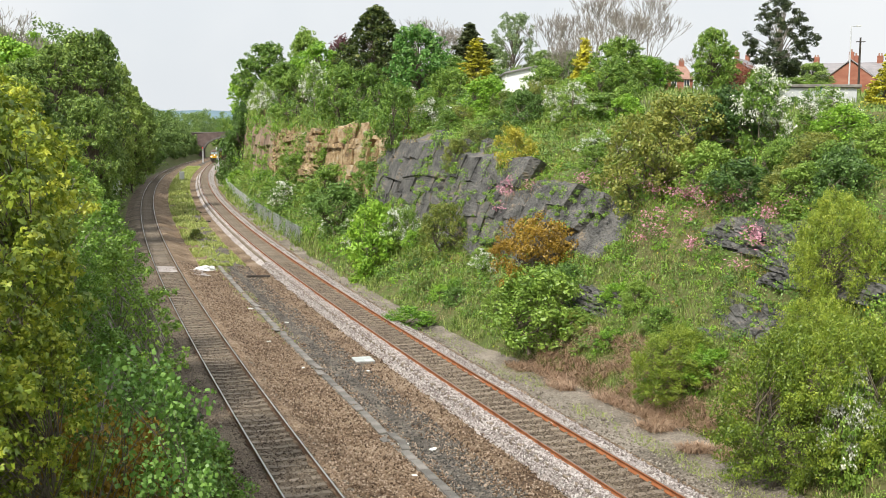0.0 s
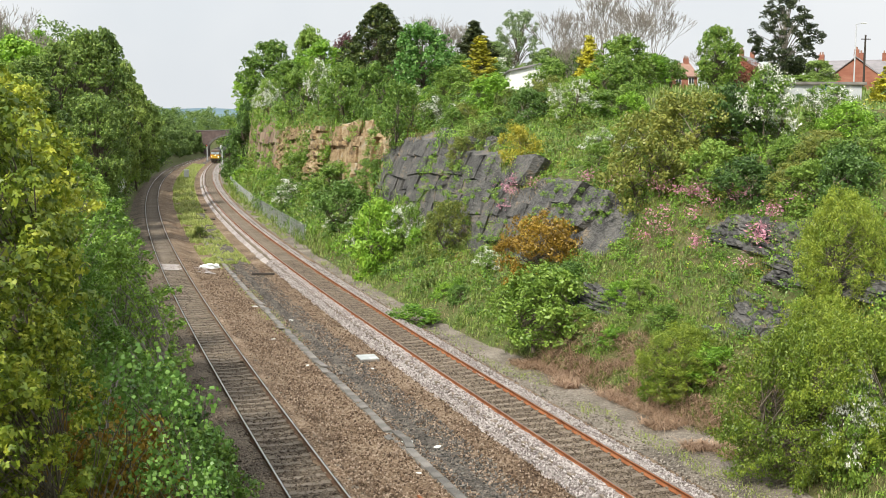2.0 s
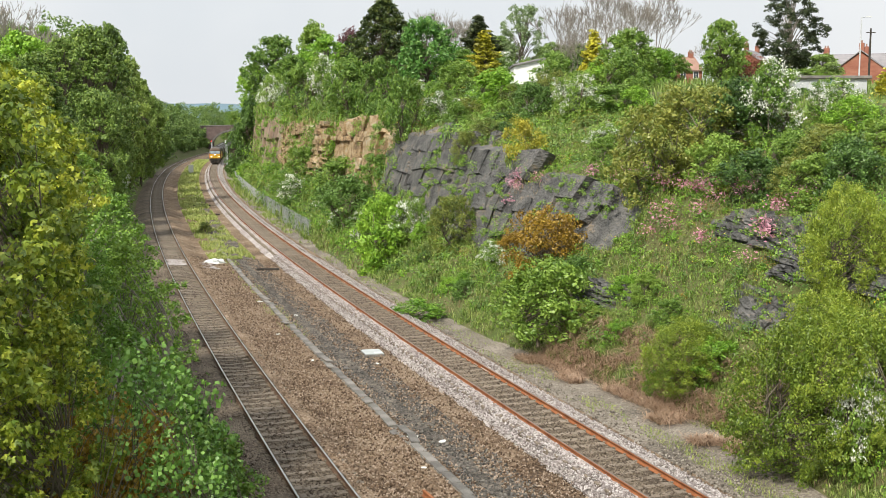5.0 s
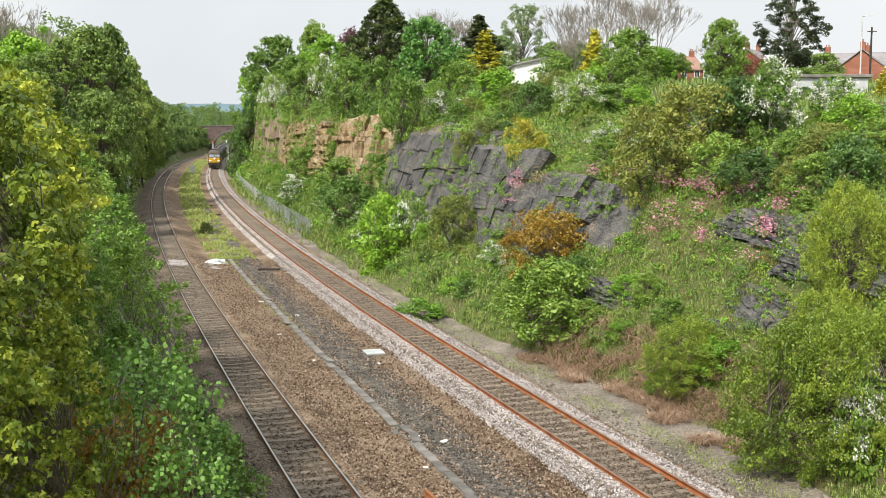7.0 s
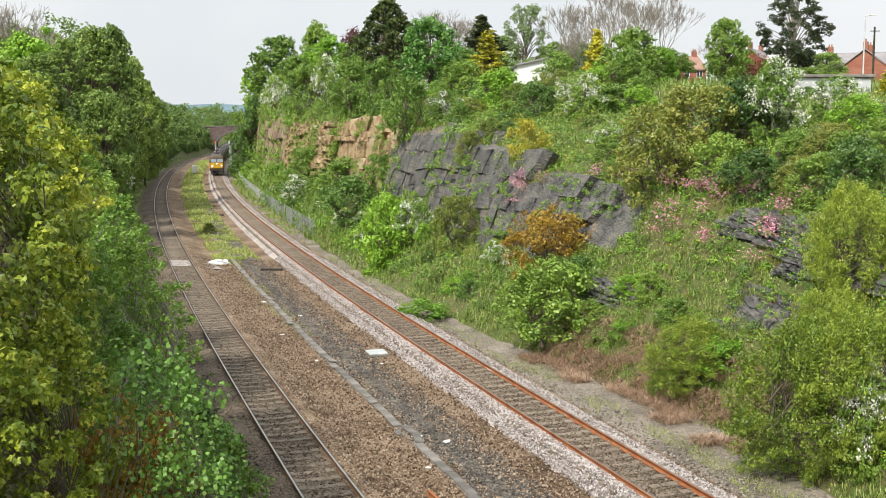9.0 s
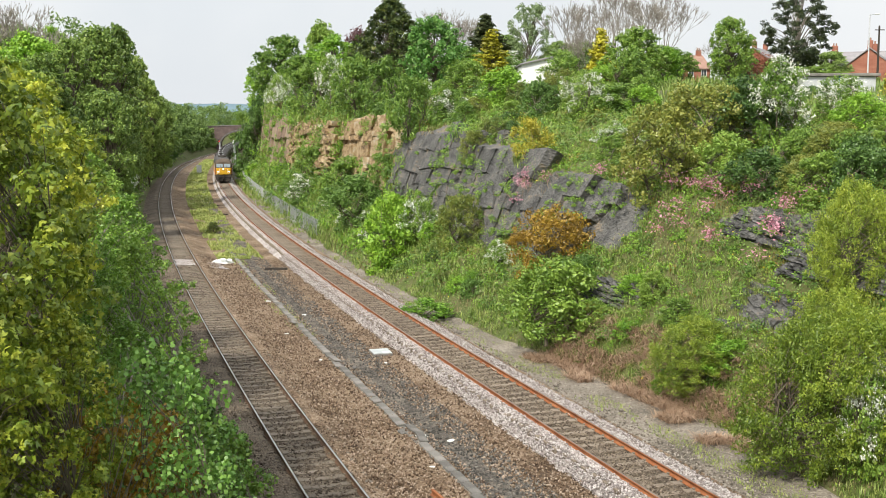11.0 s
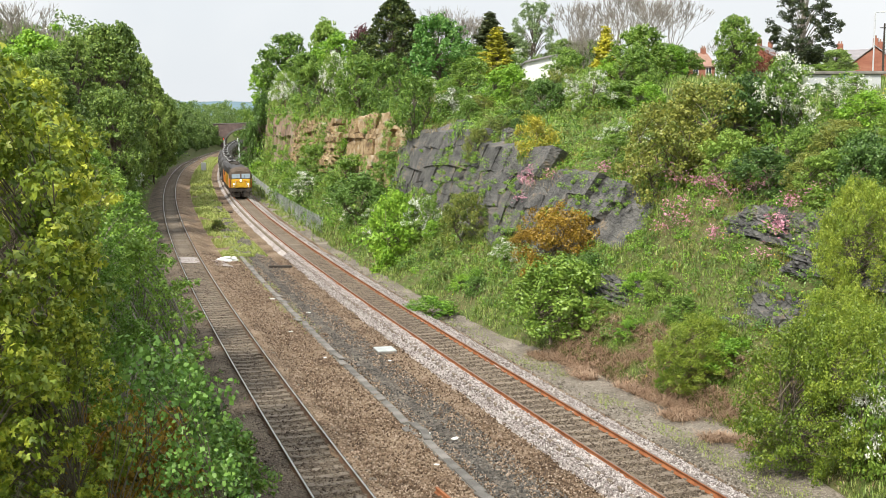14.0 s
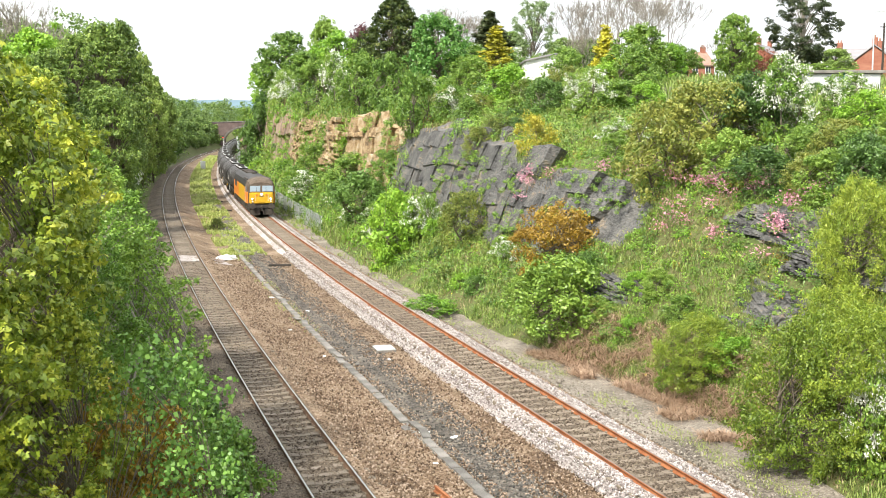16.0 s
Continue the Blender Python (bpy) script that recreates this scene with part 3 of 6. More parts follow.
def make_plant(name, seed, leafmat, h, w, leaves, leaf, balls=40, low=0.0, stem=0.05, ballr=0.22, flower=0, trunks=1, shape="round", bark=None, label="", category="bush", aspect=0.62, lobed=False):
    """A bush or tree of height h and width w: limbs that end in clumps, and leaves on the clumps."""
    rng = np.random.default_rng(seed)
    c, r, segs = [], [], []
    for i in range(balls):
        v = (i + 0.5) / balls
        if shape == "cone":
            z = low + (1 - low) * v
            rad = (1 - v) * 0.95 + 0.05
            rad *= 0.7 + 0.45 * rng.random()
        elif shape == "broad":
            z = low + (1 - low) * v
            rad = (1 - v) ** 0.55 * (0.72 + 0.38 * rng.random())
        elif shape == "column":
            z = low + (1 - low) * v
            rad = math.sin(math.pi * min(1, 0.15 + 0.8 * v)) * (0.5 + 0.5 * rng.random())
        else:
            z = low + (1 - low) * (0.08 + 0.92 * rng.random() ** 0.85)
            k = (z - low) / (1 - low)
            rad = math.sqrt(max(0.02, 1 - (max(0, k - 0.35) / 0.68) ** 2)) * (0.7 + 0.3 * k if k < 0.35 else 1) * rng.uniform(0.55, 1.05) ** 0.7 * rng.uniform(0.85, 1.15)
        a = i * 2.4 + rng.uniform(-0.5, 0.5)
        br = ballr * w * rng.uniform(0.6, 1.25) * (0.55 + 0.45 * (1 - v) if shape != "round" else 1)
        rr = max(0, rad * w / 2 - br * 0.4)
        c.append((rr * math.cos(a), rr * math.sin(a), max(br * 0.4, z * h - br * 0.35)))
        r.append(br)
    base = [(0.12 * w * math.cos(2.1 * k) * (trunks > 1), 0.12 * w * math.sin(2.1 * k) * (trunks > 1), 0) for k in range(trunks)]
    ht = h * (0.92 if shape == "cone" else 0.72)
    for k, b in enumerate(base):
        prev, steps = Vector(b), 5
        for s in range(steps):
            q = Vector((b[0] * (1 + s * 0.5), b[1] * (1 + s * 0.5), ht * (s + 1) / steps)) + Vector(rng.normal(size=3)) * 0.025 * h * (1, 1, 0)[0]
            segs.append((prev, q, stem * h * 0.5 * (1 - s / steps * 0.85), stem * h * 0.5 * (1 - (s + 1) / steps * 0.85)))
            prev = q
    for i, p in enumerate(c):
        b = base[i % trunks]
        zz = min(ht * 0.95, p[2] * (0.9 if shape == "cone" else 0.62))
        f = zz / ht
        st = Vector((b[0] * (1 + 2.5 * f), b[1] * (1 + 2.5 * f), zz))
        midp = (st + Vector(p)) / 2 + Vector((0, 0, 0.04 * h))
        segs.append((st, midp, stem * h * 0.16, stem * h * 0.1))
        segs.append((midp, Vector(p), stem * h * 0.1, stem * h * 0.03))
    root = thing(name, Matrix.Identity(4), label, category)
    part("trunk", tubes(segs), bark or M_BARK, root)
    co, fa = leaf_cloud(rng, c, r, leaves, leaf, aspect=aspect, lobed=lobed)
    part("crown", cloud_mesh("crown", co, fa), leafmat, root)
    if flower:
        ups = [i for i in range(balls) if c[i][2] > 0.3 * h]
        sel = [ups[j] for j in rng.choice(len(ups), max(2, int(len(ups) * 0.6)), replace=False)]
        cc = [np.array(c[i]) + rng.normal(size=3) * r[i] * 0.4 for i in sel for _ in range(3)]
        co, fa = leaf_cloud(rng, cc, [r[i] * 0.72 for i in sel for _ in range(3)], int(flower * 1.7), leaf * 0.58, up=0.8, aspect=0.9, shell=0.85)
        part("blossom", cloud_mesh("blossom", co, fa), M_WHITE, root, "clusters of white blossom")
    return root


FAR = []


def far_wood():
    """The trees far off, too many to count, as one mass of leaf clumps."""
    rng = np.random.default_rng(77)
    cos, fas, o = [], [], 0
    for x, y, z, s, sz in FAR:
        c = []
        for i in range(34):
            k = rng.random()
            rad = 3.4 * s * math.sqrt(max(0.05, 1 - (max(0, k - 0.35) / 0.68) ** 2)) * rng.uniform(0.5, 1.0)
            a = rng.uniform(0, 6.28)
            c.append((x + rad * math.cos(a), y + rad * math.sin(a), z + (0.8 + 8.0 * k) * sz))
        co, fa = leaf_cloud(rng, c, np.full(34, 1.25 * s) * rng.uniform(0.6, 1.2, 34), 1500, 0.55)
        cos.append(co), fas.append(fa + o)
        o += len(co)
    tagged(part("wood", cloud_mesh("wood", np.concatenate(cos), np.concatenate(fas)), LEAVES["far"], None, "dense green woodland along the far cutting"), category="wood", kind="stuff")


USED = set()


def plant_at(proto, x, y, s, turn, z=None, sz=None, sink=0.1, label=""):
    """The prototype itself on first use, a copy after that."""
    z = ground_z(x, y) - sink if z is None else z
    m = pose(x, y, z, 0, 0, turn) @ Matrix.Diagonal((s, s, sz or s, 1))
    if proto.name in USED:
        ob = copy_thing(proto, pose(x, y, z, 0, 0, turn))
        ob.scale = (s, s, sz or s)
    else:
        USED.add(proto.name)
        ob = proto
        ob.matrix_basis = m
    if label:
        ob["label"] = label
    return ob


PX = {}


def kinds(key, n, **k):
    PX[key] = [make_plant(k.get("name", key), 100 + 17 * i + len(PX) * 7, **{a: b for a, b in k.items() if a != "name"}) for i in range(n)]


kinds("shrub_green", 3, name="shrub", leafmat=LEAVES["hawthorn"], h=2.6, w=2.8, leaves=8500, leaf=0.115, balls=46, trunks=3, ballr=0.17, label="leafy green hawthorn shrub on the cutting side")
kinds("shrub_flower", 3, name="hawthorn", leafmat=LEAVES["hawthorn"], h=2.8, w=2.9, leaves=6000, leaf=0.125, balls=46, trunks=3, flower=2600, ballr=0.17, label="hawthorn bush covered in white blossom")
kinds("shrub_bright", 2, name="shrub", leafmat=LEAVES["bright"], h=2.5, w=2.8, leaves=8500, leaf=0.12, balls=50, trunks=3, ballr=0.17, label="dense fresh-green shrub at the foot of the rocks")
kinds("shrub_lime", 2, name="shrub", leafmat=LEAVES["lime"], h=3.0, w=3.4, leaves=42000, leaf=0.055, balls=130, trunks=3, stem=0.03, ballr=0.12, label="lime-green sprouting bush beside the gravel")
kinds("shrub_dark", 2, name="shrub", leafmat=LEAVES["dark"], h=2.2, w=2.8, leaves=7000, leaf=0.115, balls=48, trunks=3, ballr=0.17, label="dark green bramble thicket on the slope")
kinds("shrub_olive", 2, name="shrub", leafmat=LEAVES["olive"], h=2.4, w=2.6, leaves=10000, leaf=0.085, balls=46, trunks=3, ballr=0.17, label="olive-green willow scrub on the slope")
kinds("shrub_bronze", 1, name="shrub", leafmat=LEAVES["bronze"], h=2.2, w=2.8, leaves=10000, leaf=0.08, balls=46, trunks=3, ballr=0.16, label="bronze-brown young bush on the slope")
kinds("shrub_gold", 1, name="shrub", leafmat=LEAVES["ochre"], h=1.4, w=2.0, leaves=4500, leaf=0.085, balls=34, trunks=2, label="golden-green rounded bush growing from the rock ledge")
kinds("tree_green", 3, name="tree", leafmat=LEAVES["hawthorn"], h=8.0, w=6.0, leaves=11000, leaf=0.27, balls=80, low=0.22, stem=0.04, ballr=0.14, label="broadleaved tree in fresh green leaf", category="tree")
kinds("tree_far", 3, name="tree", leafmat=LEAVES["far"], h=9.0, w=7.0, leaves=10000, leaf=0.34, balls=80, low=0.15, stem=0.04, ballr=0.14, label="green tree in a dense lineside wood", category="tree")
kinds("tree_tall", 3, name="tree", leafmat=LEAVES["bank"], h=16.0, w=8.0, leaves=22000, leaf=0.30, balls=190, low=0.10, stem=0.03, ballr=0.11, label="tall broadleaved tree on the wooded bank", category="tree")
kinds("tree_bright", 2, name="tree", leafmat=LEAVES["bright"], h=7.0, w=6.0, leaves=10000, leaf=0.27, balls=76, low=0.12, stem=0.04, ballr=0.14, label="bright green broadleaved tree", category="tree")
kinds("birch", 2, name="birch_tree", leafmat=LEAVES["birch"], h=6.5, w=3.4, leaves=20000, leaf=0.085, balls=110, low=0.08, stem=0.022, ballr=0.15, trunks=2, shape="column", bark=M_PALEBARK, label="young birch with small green leaves on the bank", category="tree")
kinds("maple", 2, name="maple_tree", leafmat=LEAVES["maple"], h=7.0, w=4.4, leaves=16000, leaf=0.105, balls=170, low=0.05, stem=0.016, ballr=0.085, trunks=3, lobed=True, label="young maple with yellow-green spring leaves", category="tree", aspect=0.95)
kinds("poplar", 1, name="poplar_sapling", leafmat=LEAVES["poplar"], h=4.2, w=2.4, leaves=2600, leaf=0.072, balls=80, low=0.1, stem=0.014, ballr=0.16, trunks=3, label="poplar sapling with large pale round leaves", category="tree", aspect=0.9)
kinds("cypress", 1, name="cypress_tree", leafmat=LEAVES["conifer"], h=9.0, w=7.5, leaves=30000, leaf=0.3, balls=260, low=0.0, stem=0.02, ballr=0.10, shape="broad", label="broad dark green cypress tree", category="tree", aspect=0.35)
kinds("whitebeam", 1, name="whitebeam_tree", leafmat=LEAVES["whitebeam"], h=7.0, w=6.0, leaves=9000, leaf=0.30, balls=80, low=0.04, stem=0.04, ballr=0.14, label="whitebeam tree with pale-backed upright leaves", category="tree")
kinds("pale_tree", 2, name="tree", leafmat=LEAVES["pale"], h=8.0, w=5.0, leaves=6500, leaf=0.22, balls=90, low=0.12, stem=0.03, ballr=0.10, label="airy pale green birch-like tree", category="tree", aspect=0.45)
kinds("spruce", 2, name="spruce_tree", leafmat=LEAVES["spruce"], h=9.0, w=4.6, leaves=12000, leaf=0.3, balls=110, low=0.08, stem=0.035, ballr=0.11, shape="cone", label="dark blue-green spruce with drooping boughs", category="tree", aspect=0.3)
kinds("pine", 1, name="pine_tree", leafmat=LEAVES["spruce"], h=11.0, w=6.5, leaves=12000, leaf=0.34, balls=62, low=0.22, stem=0.035, ballr=0.15, shape="column", bark=M_PALEBARK, label="tall dark pine with ragged boughs and bare trunk", category="tree", aspect=0.3)
kinds("gold_cypress", 1, name="golden_cypress", leafmat=LEAVES["gold"], h=5.5, w=2.8, leaves=8000, leaf=0.17, balls=70, low=0.0, stem=0.04, ballr=0.17, shape="cone", label="golden yellow conical cypress", category="tree")
kinds("copper", 1, name="copper_shrub", leafmat=LEAVES["copper"], h=3.5, w=4.2, leaves=4000, leaf=0.17, balls=40, trunks=2, label="copper-red leafy garden shrub", category="bush")
kinds("purple", 1, name="purple_tree", leafmat=LEAVES["purple"], h=7.0, w=5.0, leaves=4500, leaf=0.24, balls=46, low=0.2, stem=0.04, label="purple-leaved ornamental plum tree", category="tree")

# ---- bushes on the rock side: kind, x, y, width and height scales ----
RIGHT_BUSHES = [
    ("shrub_bright", -3.0, 69.8, 1.35, 1.70),
    ("shrub_flower", -1.3, 69.8, 0.87, 1.08),
    ("shrub_bronze", 5.3, 50.8, 1.41, 1.44),
    ("shrub_green", 4.9, 45.5, 1.39, 1.24),
    ("shrub_gold", 5.2, 61.8, 1.18, 1.49),
    ("shrub_lime", 10.0, 29.5, 1.12, 1.44),
    ("shrub_lime", 11.1, 27.8, 0.93, 1.31),
    ("shrub_lime", 12.7, 33.0, 0.80, 1.20),
    ("shrub_lime", 8.7, 37.0, 0.85, 0.80),
    ("shrub_flower", 14.6, 47.5, 0.93, 1.20),
    ("shrub_olive", 9.6, 47.8, 1.43, 1.62),
    ("shrub_olive", 11.8, 49.0, 1.66, 1.55),
    ("shrub_dark", 13.6, 48.8, 1.26, 1.33),
    ("shrub_flower", 9.0, 68.0, 1.03, 1.06),
    ("shrub_flower", 0.9, 82.8, 1.11, 0.80),
    ("shrub_flower", -12.3, 124.8, 1.34, 2.06),
    ("shrub_flower", -23.8, 167.5, 1.50, 1.95),
    ("shrub_green", -15.4, 132.5, 1.96, 2.22),
    ("shrub_green", -7.8, 107.0, 1.78, 2.01),
    ("shrub_green", -4.7, 97.8, 1.45, 1.84),
    ("shrub_green", -2.0, 81.8, 1.21, 1.71),
    ("shrub_olive", 2.1, 68.2, 0.68, 0.77),
    ("shrub_dark", -6.2, 83.0, 1.84, 1.64),
    ("shrub_olive", 1.3, 62.8, 1.13, 1.42),
    ("shrub_flower", -13.5, 110.2, 1.58, 0.96),
    ("shrub_green", -8.0, 95.0, 1.41, 1.19),
    ("shrub_green", -4.1, 84.8, 0.94, 0.89),
    ("shrub_dark", 6.5, 72.0, 1.07, 1.07),
    ("shrub_olive", 8.0, 73.2, 1.02, 1.16),
    ("shrub_green", -1.0, 140.0, 2.33, 1.46),
    ("shrub_green", 2.2, 92.8, 1.37, 1.16),
    ("shrub_bright", 4.8, 81.5, 1.36, 1.06),
    ("shrub_green", -13.2, 114.8, 1.49, 1.44),
    ("shrub_dark", -33.8, 197.8, 2.19, 3.67),
    ("shrub_dark", -31.6, 196.8, 2.18, 3.89),
    ("shrub_green", -73.7, 419.8, 3.88, 5.27),
    ("shrub_bright", -0.7, 54.5, 0.91, 0.47),
    ("shrub_green", 11.7, 45.0, 0.92, 0.85),
    ("shrub_dark", 12.3, 42.2, 0.94, 0.84),
    ("shrub_olive", 14.7, 41.2, 0.82, 0.75),
    ("shrub_flower", 17.3, 47.5, 0.76, 0.65),
    ("shrub_lime", 11.3, 31.0, 0.80, 1.01),
    ("shrub_green", 14.0, 43.0, 0.72, 0.63),
    ("shrub_bright", 9.6, 36.2, 0.60, 0.47),
    ("shrub_olive", 3.4, 68.8, 0.68, 0.62),
    ("shrub_dark", 14.5, 38.0, 0.70, 0.85),
    ("shrub_bright", 7.9, 38.0, 0.35, 0.33),
    ("shrub_bronze", 4.2, 56.2, 0.62, 0.56),
    ("shrub_flower", 7.3, 119.5, 1.71, 1.39),
    ("shrub_green", 9.4, 85.2, 1.42, 1.25),
    ("shrub_bright", 8.6, 102.5, 1.33, 0.89),
    ("shrub_dark", 22.6, 68.2, 0.9, 0.5),
    ("shrub_green", 11.0, 68.2, 1.52, 0.64),
    ("shrub_flower", 11.0, 27.3, 0.55, 1.05),
]
for i, (k, x, y, s, sz) in enumerate(RIGHT_BUSHES):
    plant_at(PX[k][i % len(PX[k])], x, y, s, (i * 67) % 360, sz=sz, sink=0.25)

# ---- trees along the top of the rock side ----
TOP_TREES = [
    ("cypress", -6.4, 150.0, 1.75, 1.42),
    ("whitebeam", -0.5, 118.0, 1.16, 1.14),
    ("spruce", 6.3, 150.0, 2.51, 1.14),
    ("gold_cypress", 5.0, 105.0, 2.12, 1.12),
    ("pale_tree", 12.2, 150.0, 1.35, 1.45),
    ("gold_cypress", 13.9, 96.0, 1.49, 1.01),
    ("tree_green", 16.4, 92.0, 0.83, 0.64),
    ("tree_green", 24.8, 95.0, 0.66, 0.72),
    ("pine", 36.0, 112.0, 1.10, 0.91),
    ("copper", 28.3, 98.0, 0.90, 0.77),
    ("tree_green", -28.2, 200.0, 1.62, 1.44),
    ("tree_bright", -34.2, 215.0, 1.10, 1.18),
    ("tree_green", -25.3, 240.0, 1.44, 2.04),
    ("tree_bright", -17.6, 190.0, 1.79, 1.42),
    ("purple", -14.9, 205.0, 1.26, 1.70),
    ("tree_green", -22.2, 180.0, 1.23, 0.85),
    ("tree_green", 35.4, 105.0, 0.81, 0.22),
    ("tree_green", 25.8, 120.0, 0.62, 0.50),
    ("tree_far", 17.5, 160.0, 1.05, 0.71),
    ("gold_cypress", 27.9, 66.0, 1.25, 0.72),
    ("tree_green", 3.3, 140.0, 1.08, 0.68),
    ("tree_far", 34.6, 130.0, 0.57, 0.37),
    ("tree_green", -10.0, 160.0, 0.96, 0.72),
    ("tree_green", 34.5, 95.0, 0.49, 0.14),
    ("tree_far", -4.5, 165.0, 0.97, 0.91),
    ("tree_green", 17.5, 130.0, 0.78, 0.66),
    ("tree_bright", 22.0, 110.0, 0.75, 0.59),
    ("spruce", 41.4, 150.0, 0.84, 0.65),
    ("tree_green", 37.1, 120.0, 0.82, 0.38),
    ("tree_far", 45.7, 130.0, 0.67, 0.44),
    ("tree_bright", 2.8, 120.0, 0.82, 0.56),
    ("tree_far", 10.4, 170.0, 0.87, 0.88),
]
for i, (k, x, y, s, sz) in enumerate(TOP_TREES):
    plant_at(PX[k][i % len(PX[k])], x, y, s, (i * 83) % 360, sz=sz, sink=0.3)


def scatter_right():
    rnd = random.Random(11)
    pools = [("shrub_green", 5), ("shrub_flower", 2), ("shrub_bright", 3), ("shrub_dark", 3), ("shrub_olive", 3)]
    names = [k for k, w in pools for _ in range(w)]
    # thicket over the upper slope and the edge of the plateau
    for i in range(210):
        y = 34 + 190 * rnd.random() ** 1.35
        R = side_right(y)
        u = rnd.random()
        x = xr(y) + R[3][0] + 0.6 + (R[4][0] + 3 - R[3][0]) * u
        if y < 80 and u < 0.5 and rnd.random() < 0.3:
            continue
        if x > 0.28 * y and u > 0.6 and y < 80:
            continue
        k = names[rnd.randrange(len(names))]
        s = rnd.uniform(0.35, 0.85) * (1 + max(0, y - 90) / 130)
        plant_at(PX[k][rnd.randrange(len(PX[k]))], x, y, s, rnd.uniform(0, 360), sz=s * rnd.uniform(0.7, 1.0), sink=0.3)
    # low growth on the lower slope
    for i in range(95):
        y = 40 + 170 * rnd.random() ** 1.4
        R = side_right(y)
        x = xr(y) + R[1][0] + 1.2 + (R[2][0] - R[1][0] - 0.6) * rnd.random() * (0.6 if y < 100 else 1)
        if y < 46 and rnd.random() < 0.5:
            continue
        k = names[rnd.randrange(len(names))]
        s = rnd.uniform(0.3, 0.6) * (1 + max(0, y - 90) / 90)
        plant_at(PX[k][rnd.randrange(len(PX[k]))], x, y, s, rnd.uniform(0, 360), sz=s * rnd.uniform(0.6, 0.9), sink=0.2)
    # hedges and garden trees further back
    for i in range(40):
        y = 60 + 210 * rnd.random()
        x = xr(y) + np.interp(y, ST, CRX) + rnd.uniform(4, 30)
        if x > 0.235 * y and y < 165:
            continue
        k = ("tree_green", "tree_far", "shrub_green", "shrub_bright")[rnd.randrange(4)]
        s = rnd.uniform(0.35, 0.55) if k.startswith("tree") else rnd.uniform(0.9, 1.3)
        plant_at(PX[k][rnd.randrange(2)], x, y, s, rnd.uniform(0, 360), sink=0.3)


scatter_right()


def scatter_left():
    rnd = random.Random(23)
    # the wooded bank, taller in the middle distance
    y = 34.0
    while y < 400:
        tall = np.interp(y, [30, 60, 100, 140, 185, 225, 300, 400], [4.5, 4.6, 7.0, 12.0, 12.5, 9.0, 7, 6.5])
        for off in (-4.6, -7.5, -11.0, -15.0, -20.0):
            if rnd.random() < 0.12 or (off < -12 and y < 115):
                continue
            o = off + rnd.uniform(-1.2, 0.8) - (1.3 if y > 70 else 0.4)
            front = off > -5
            k = rnd.choice(["tree_far", "tree_green", "tree_far", "tree_bright"] if y > 70 else ["birch", "birch", "tree_green", "tree_bright"])
            p = PX[k][rnd.randrange(len(PX[k]))]
            h = tall * rnd.uniform(0.7, 1.1) * (0.5 if front else 0.85 if off > -8 else 1.0)
            base = {"tree_far": 9.0, "tree_green": 8.0, "tree_bright": 7.0, "birch": 6.5}[k]
            s = h / base
            if y > 175:
                FAR.append((xl(y) + o, y + rnd.uniform(-1.5, 1.5), ground_z(xl(y) + o, y) - 0.3, s, s))
                continue
            plant_at(p, xl(y) + o, y + rnd.uniform(-1.5, 1.5), s * rnd.uniform(0.85, 1.15), rnd.uniform(0, 360), sz=s, sink=0.3)
        y += 3.0 + min(y, 200) * 0.012
    # bushes at the foot of the bank
    for i in range(70):
        y = 36 + 250 * rnd.random() ** 1.3
        k = rnd.choice(["shrub_green", "shrub_dark", "shrub_bright", "shrub_flower", "shrub_green"])
        s = rnd.uniform(0.5, 0.85) * (1 + y / 350)
        plant_at(PX[k][rnd.randrange(2)], xl(y) - 3.5 - 0.8 * s - rnd.uniform(0, 1.2), y, s, rnd.uniform(0, 360), sink=0.2)


scatter_left()

# taller trees on the bank
BANK_TREES = [
    ("tree_tall", -34.8, 105.0, 0.70, 0.78),
    ("tree_tall", -36.5, 118.0, 0.96, 0.98),
    ("tree_tall", -37.2, 128.0, 0.80, 1.16),
    ("tree_tall", -41.0, 150.0, 0.70, 1.12),
    ("tree_tall", -45.1, 172.0, 0.70, 1.05),
    ("tree_tall", -51.6, 205.0, 0.72, 0.94),
    ("tree_tall", -33.6, 95.0, 0.60, 0.60),
    ("tree_green", -30.3, 80.0, 0.68, 0.94),
    ("tree_tall", -26.7, 90.0, 0.57, 0.67),
    ("tree_green", -29.5, 100.0, 0.60, 1.06),
    ("tree_far", -38.5, 135.0, 0.69, 1.20),
]
for i, (k, x, y, s, sz) in enumerate(BANK_TREES):
    plant_at(PX[k][i % len(PX[k])], x, y, s, (i * 97) % 360, sz=sz, sink=0.4)

